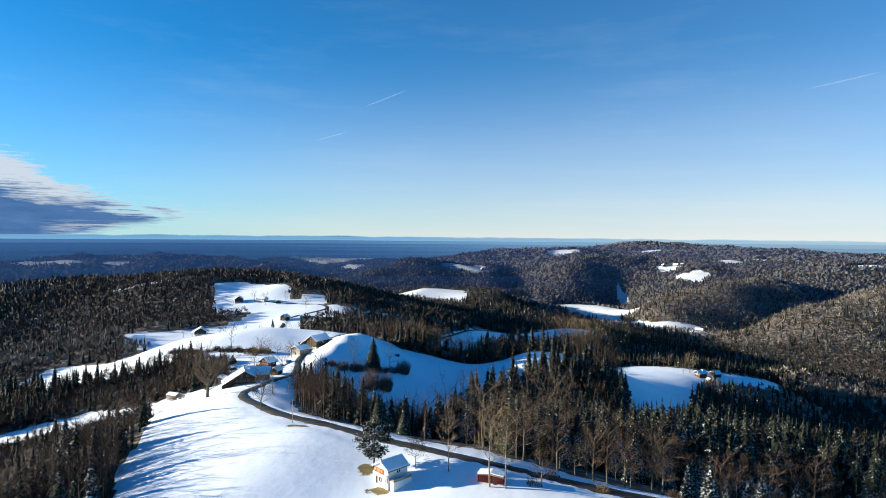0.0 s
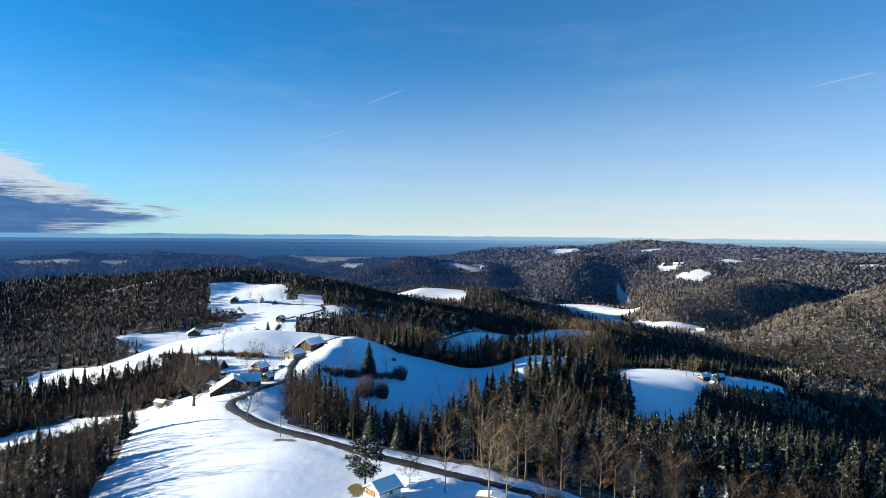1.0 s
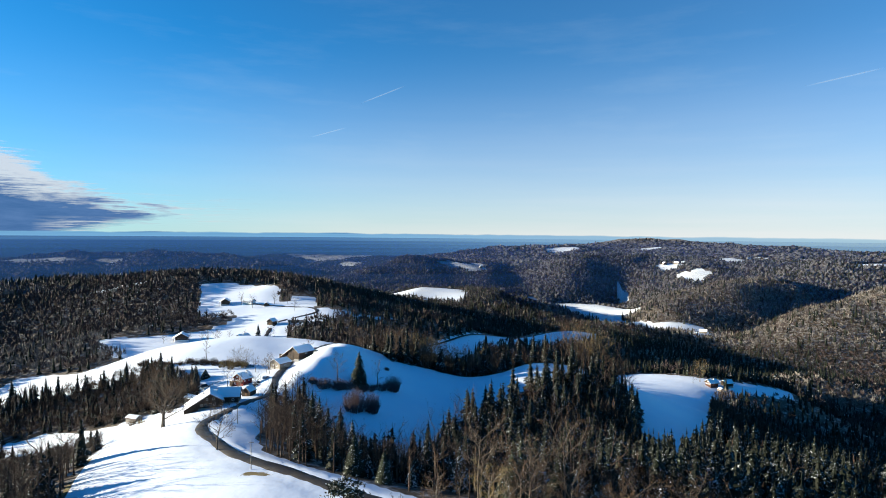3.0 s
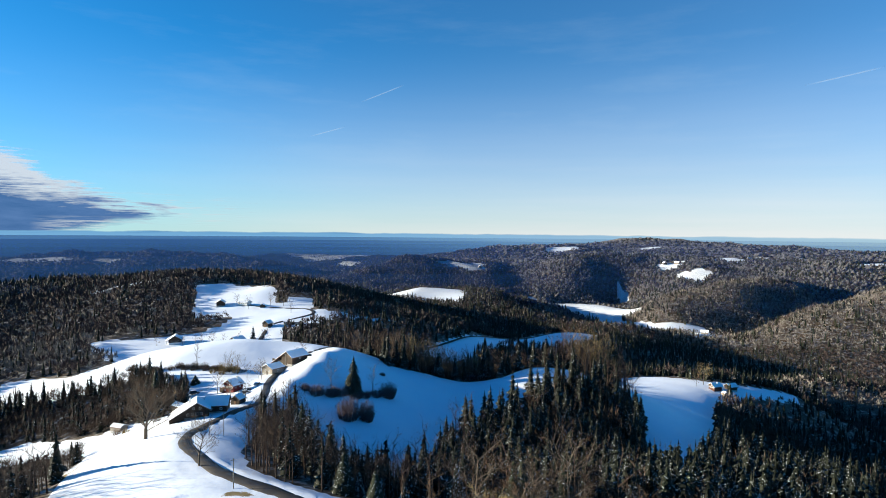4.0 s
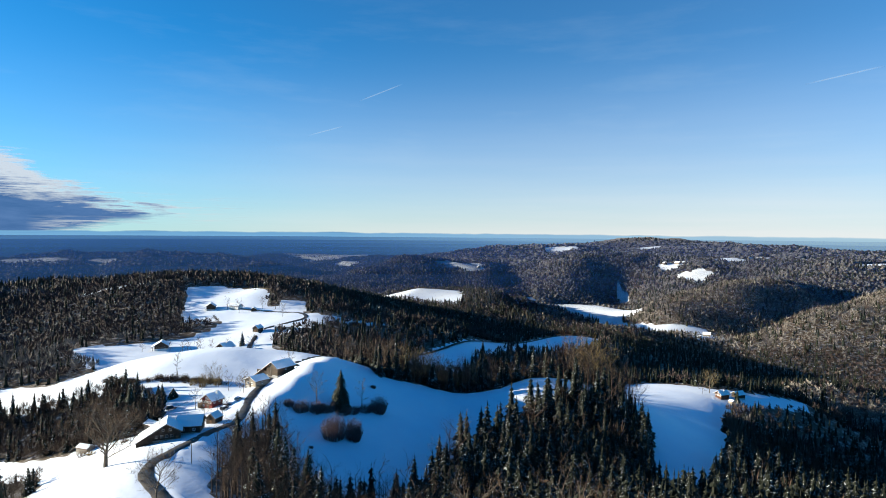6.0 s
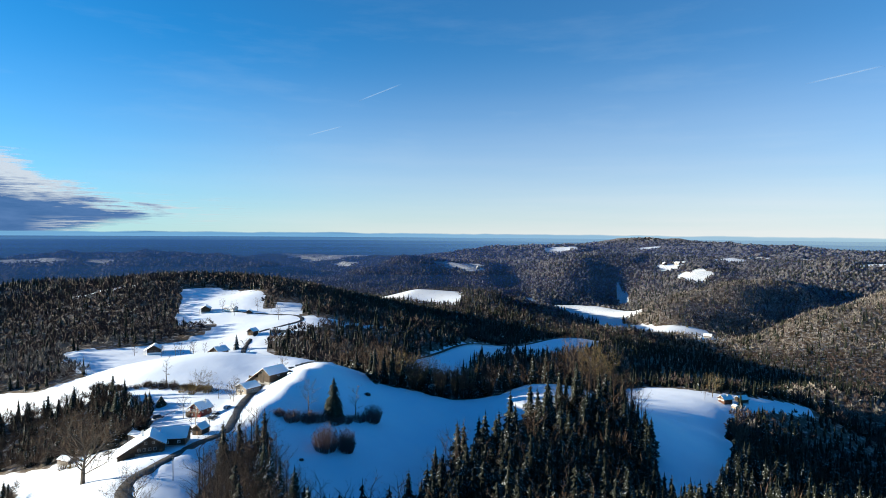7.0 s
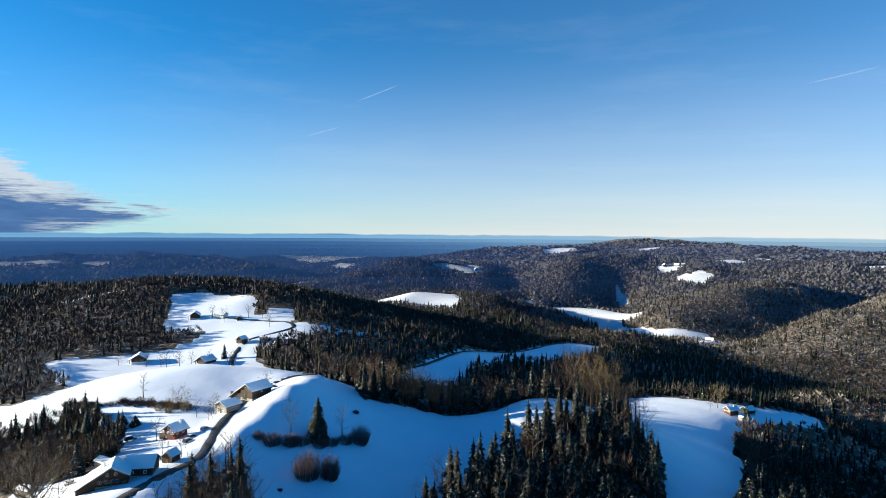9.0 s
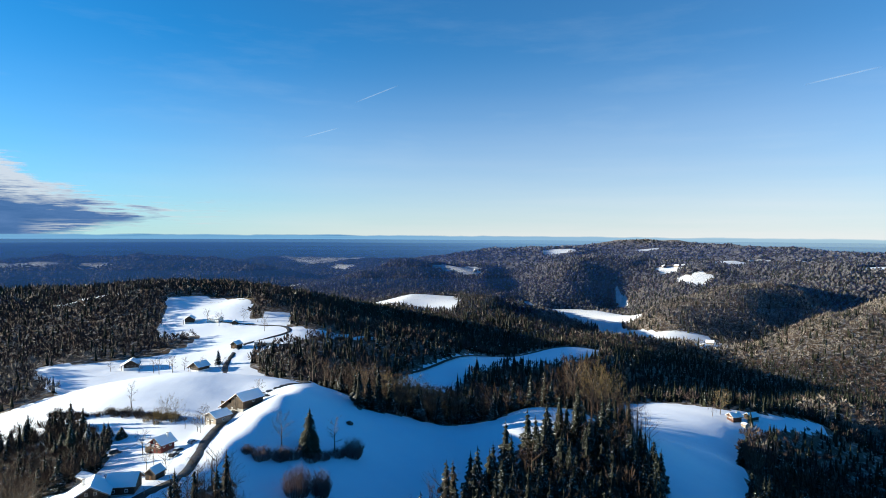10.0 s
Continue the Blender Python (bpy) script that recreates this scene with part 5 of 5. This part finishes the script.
# ---- sky and distance ----
def sheet(name, spans, label, mat, rows=8, cols=64):
    """A curved strip standing far off: spans are compass degrees, distance and two heights."""
    a0, a1, dist, z0, z1 = spans
    v, f = [], []
    for j in range(rows + 1):
        for i in range(cols + 1):
            a = radians(a0 + (a1 - a0) * i / cols)
            v.append((dist * math.sin(a), dist * math.cos(a) + 50, z0 + (z1 - z0) * j / rows))
    for j in range(rows):
        for i in range(cols):
            n = j * (cols + 1) + i
            f.append((n, n + 1, n + cols + 2, n + cols + 1))
    me = mesh_from(name, v, f, [mat])
    uv = me.uv_layers.new(name="UVMap")
    co = np.array([(i / cols, j / rows) for j in range(rows + 1) for i in range(cols + 1)], np.float32)
    uv.data.foreach_set("uv", co[np.asarray(f).ravel()].ravel())
    ob = new(name, me)
    ob.visible_shadow = False
    return tagged(ob, label, "sky", kind="structure")


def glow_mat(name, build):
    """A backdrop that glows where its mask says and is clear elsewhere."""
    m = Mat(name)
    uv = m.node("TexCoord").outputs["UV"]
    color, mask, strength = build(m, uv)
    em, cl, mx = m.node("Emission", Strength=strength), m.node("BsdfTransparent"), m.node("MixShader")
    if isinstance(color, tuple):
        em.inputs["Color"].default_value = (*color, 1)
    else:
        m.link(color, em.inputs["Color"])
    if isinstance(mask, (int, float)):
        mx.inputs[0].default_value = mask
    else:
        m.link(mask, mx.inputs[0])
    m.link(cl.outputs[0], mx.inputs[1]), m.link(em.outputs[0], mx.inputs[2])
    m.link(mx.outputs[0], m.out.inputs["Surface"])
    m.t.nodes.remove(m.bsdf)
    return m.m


def split(m, uv):
    s = m.node("SeparateXYZ")
    m.link(uv, s.inputs[0])
    return s.outputs[0], s.outputs[1]


def stretched(m, uv, sx, sy, scale, detail=5, rough=0.6):
    t = m.node("Mapping")
    t.inputs["Scale"].default_value = (sx, sy, 1)
    m.link(uv, t.inputs["Vector"])
    return m.noise(scale, detail, rough, t.outputs[0])


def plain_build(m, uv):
    """Blue lowland, haze painted into its glow: darker at the ridge line, paler rightwards."""
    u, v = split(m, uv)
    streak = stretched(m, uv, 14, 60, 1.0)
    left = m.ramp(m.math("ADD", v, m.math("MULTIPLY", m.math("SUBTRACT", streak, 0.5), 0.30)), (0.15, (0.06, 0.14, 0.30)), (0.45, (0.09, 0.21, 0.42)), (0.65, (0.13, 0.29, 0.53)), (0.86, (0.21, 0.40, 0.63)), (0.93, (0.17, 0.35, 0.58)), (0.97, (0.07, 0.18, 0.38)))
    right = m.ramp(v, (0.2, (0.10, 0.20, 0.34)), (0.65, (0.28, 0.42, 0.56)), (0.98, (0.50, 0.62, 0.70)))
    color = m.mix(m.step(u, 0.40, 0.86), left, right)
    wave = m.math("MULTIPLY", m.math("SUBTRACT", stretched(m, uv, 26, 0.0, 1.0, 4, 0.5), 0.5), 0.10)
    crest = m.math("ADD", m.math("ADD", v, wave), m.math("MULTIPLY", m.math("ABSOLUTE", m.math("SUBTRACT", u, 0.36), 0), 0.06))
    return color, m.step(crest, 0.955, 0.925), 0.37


def curve(m, fac, *stops):
    """A level that follows fac through the given places."""
    return m.ramp(fac, *[(p, (v, v, v)) for p, v in stops])


def cloud_build(m, uv):
    """A bank of low cloud: sunlit billows above, a slate-blue belly, ragged streaks trailing off."""
    u, v = split(m, uv)
    big, fine = stretched(m, uv, 7, 10, 1.0, 7, 0.66), stretched(m, uv, 9, 48, 1.0, 7, 0.66)
    lump = m.math("SUBTRACT", m.math("ADD", m.math("MULTIPLY", big, 0.6), m.math("MULTIPLY", fine, 0.5)), 0.55)
    top = curve(m, u, (0.20, 0.90), (0.32, 0.74), (0.40, 0.54), (0.50, 0.40), (0.60, 0.32), (0.70, 0.26), (0.80, 0.0))
    crown = m.math("ADD", m.math("SUBTRACT", top, v), m.math("MULTIPLY", lump, 0.85))
    dark_top = curve(m, u, (0.20, 0.52), (0.32, 0.47), (0.40, 0.40), (0.50, 0.34), (0.60, 0.28), (0.68, 0.24), (0.76, 0.0))
    belly = m.math("ADD", m.math("SUBTRACT", dark_top, v), m.math("MULTIPLY", lump, 0.75))
    shade = m.step(belly, -0.03, 0.10)
    pink = m.math("MULTIPLY", m.math("MULTIPLY", m.step(v, 0.17, 0.10), m.step(fine, 0.46, 0.58)), m.step(u, 0.36, 0.46))
    shade = m.math("MULTIPLY", shade, m.math("SUBTRACT", 1.0, m.math("MULTIPLY", pink, 0.8)))
    slate = m.mix(m.step(big, 0.35, 0.65), (0.06, 0.14, 0.35), (0.11, 0.20, 0.44))
    color = m.mix(shade, (0.82, 0.74, 0.76), slate)
    low = m.math("MULTIPLY", m.math("SUBTRACT", u, 0.42), 0.75)
    open_below = m.step(m.math("ADD", m.math("SUBTRACT", v, low), m.math("MULTIPLY", lump, 0.25)), -0.03, 0.05)
    thick = m.math("MULTIPLY", m.math("MULTIPLY", m.step(crown, 0.0, 0.10), open_below), m.math("ADD", 0.80, m.math("MULTIPLY", shade, 0.17)))
    wisp = m.math("MULTIPLY", m.step(fine, 0.53, 0.66), m.math("MULTIPLY", m.math("MULTIPLY", m.step(v, 0.42, 0.30), m.step(v, 0.06, 0.14)), m.math("MULTIPLY", m.step(u, 0.97, 0.70), m.step(u, 0.35, 0.5))))
    return color, m.math("MULTIPLY", m.math("MAXIMUM", thick, m.math("MULTIPLY", wisp, 0.6)), m.step(v, 0.0, 0.03)), 0.335


def veil_build(m, uv):
    """Thin high cirrus."""
    u, v = split(m, uv)
    n = stretched(m, uv, 5, 9, 1.0, 6, 0.6)
    band = m.math("MULTIPLY", m.step(v, 0.0, 0.2), m.step(v, 1.0, 0.3))
    return (0.85, 0.90, 0.95), m.math("MULTIPLY", m.math("ADD", m.math("MULTIPLY", m.step(n, 0.52, 0.80), 0.10), m.math("MULTIPLY", m.step(u, 0.25, 0.8), 0.10)), band), 0.335


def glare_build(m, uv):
    """Bright milky haze above the horizon, painted as a glow on a sheet."""
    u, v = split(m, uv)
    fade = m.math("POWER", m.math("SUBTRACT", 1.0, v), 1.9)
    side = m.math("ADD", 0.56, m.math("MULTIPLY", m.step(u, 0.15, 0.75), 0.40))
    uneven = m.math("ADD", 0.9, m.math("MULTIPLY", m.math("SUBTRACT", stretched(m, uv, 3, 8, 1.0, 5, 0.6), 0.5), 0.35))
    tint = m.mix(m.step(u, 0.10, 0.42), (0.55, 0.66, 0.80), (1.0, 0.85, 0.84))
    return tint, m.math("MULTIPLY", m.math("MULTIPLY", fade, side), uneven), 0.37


def trail_build(m, uv):
    u, v = split(m, uv)
    edge = m.math("SUBTRACT", 1.0, m.math("ABSOLUTE", m.math("MULTIPLY", m.math("SUBTRACT", v, 0.5), 2.0), 0))
    ends = m.math("MULTIPLY", m.step(u, 0.0, 0.25), m.step(u, 1.0, 0.75))
    return (0.90, 0.94, 1.0), m.math("MULTIPLY", m.math("MULTIPLY", edge, ends), m.math("MULTIPLY", stretched(m, uv, 12, 2, 1.0), 0.55)), 0.32


def haze_sheet(z, dense):
    """A level, part-clear blue sheet added to imitate haze over the far valleys."""
    m = Mat("haze_sheet")
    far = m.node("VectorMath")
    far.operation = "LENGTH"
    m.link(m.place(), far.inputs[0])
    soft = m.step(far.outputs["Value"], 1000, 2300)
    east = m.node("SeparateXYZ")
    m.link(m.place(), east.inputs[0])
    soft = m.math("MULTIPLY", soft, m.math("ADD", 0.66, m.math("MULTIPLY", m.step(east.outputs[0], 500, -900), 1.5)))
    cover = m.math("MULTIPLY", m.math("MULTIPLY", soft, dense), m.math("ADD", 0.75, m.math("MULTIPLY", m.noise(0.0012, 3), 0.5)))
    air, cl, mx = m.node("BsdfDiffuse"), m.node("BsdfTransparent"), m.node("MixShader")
    # the blue of far haze is put into the sheet's colour
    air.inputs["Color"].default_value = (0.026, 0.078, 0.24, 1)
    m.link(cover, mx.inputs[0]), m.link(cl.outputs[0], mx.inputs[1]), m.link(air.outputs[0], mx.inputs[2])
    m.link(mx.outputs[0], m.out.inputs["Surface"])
    m.t.nodes.remove(m.bsdf)
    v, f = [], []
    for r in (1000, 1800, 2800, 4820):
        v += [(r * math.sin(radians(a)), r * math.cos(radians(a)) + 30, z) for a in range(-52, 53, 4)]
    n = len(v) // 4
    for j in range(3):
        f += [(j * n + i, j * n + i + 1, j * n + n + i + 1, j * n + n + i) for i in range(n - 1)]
    ob = new("haze_sheet", mesh_from("haze_sheet", v, f, [m.m]))
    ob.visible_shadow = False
    tagged(ob, "part-clear blue sheet added to imitate haze over the far valleys", "mist", kind="structure")


for haze_z, haze_cover in ((118, 0.30), (92, 0.26), (66, 0.20), (36, 0.20), (0, 0.22)):
    haze_sheet(haze_z, haze_cover)
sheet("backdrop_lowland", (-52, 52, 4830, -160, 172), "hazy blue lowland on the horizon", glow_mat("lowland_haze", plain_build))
sheet("cloud_bank", (-46, -15, 4860, 128, 900), "grey-blue cloud bank with a bright rim on the horizon", glow_mat("cloud", cloud_build))
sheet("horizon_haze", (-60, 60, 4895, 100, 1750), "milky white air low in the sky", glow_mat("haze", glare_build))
sheet("cirrus_veil", (-46, 46, 4880, 300, 3200), "faint streaks of high cirrus", glow_mat("cirrus", veil_build))


def contrail(az0, el0, az1, el1, width, label):
    """A vapour trail between two bearings and heights (degrees)."""
    p = [Vector((4890 * math.sin(radians(a)), 4890 * math.cos(radians(a)) + 50, 150 + 4890 * math.tan(radians(e)))) for a, e in ((az0, el0), (az1, el1))]
    up = Vector((0, 0, width / 2))
    me = mesh_from("contrail", [p[0] - up, p[1] - up, p[1] + up, p[0] + up], [(0, 1, 2, 3)], [TRAIL])
    uv = me.uv_layers.new(name="UVMap")
    uv.data.foreach_set("uv", np.array([0, 0, 1, 0, 1, 1, 0, 1], np.float32))
    ob = new("contrail", me)
    ob.visible_shadow = False
    tagged(ob, label, "contrail", "vapour trails", "structure")


TRAIL = glow_mat("vapour", trail_build)
contrail(-7.8, 12.3, -3.6, 14.0, 14, "thin white vapour trail")
contrail(-12.5, 9.0, -9.2, 10.0, 12, "thin white vapour trail")
contrail(31.5, 12.3, 36.8, 13.0, 14, "thin white vapour trail")
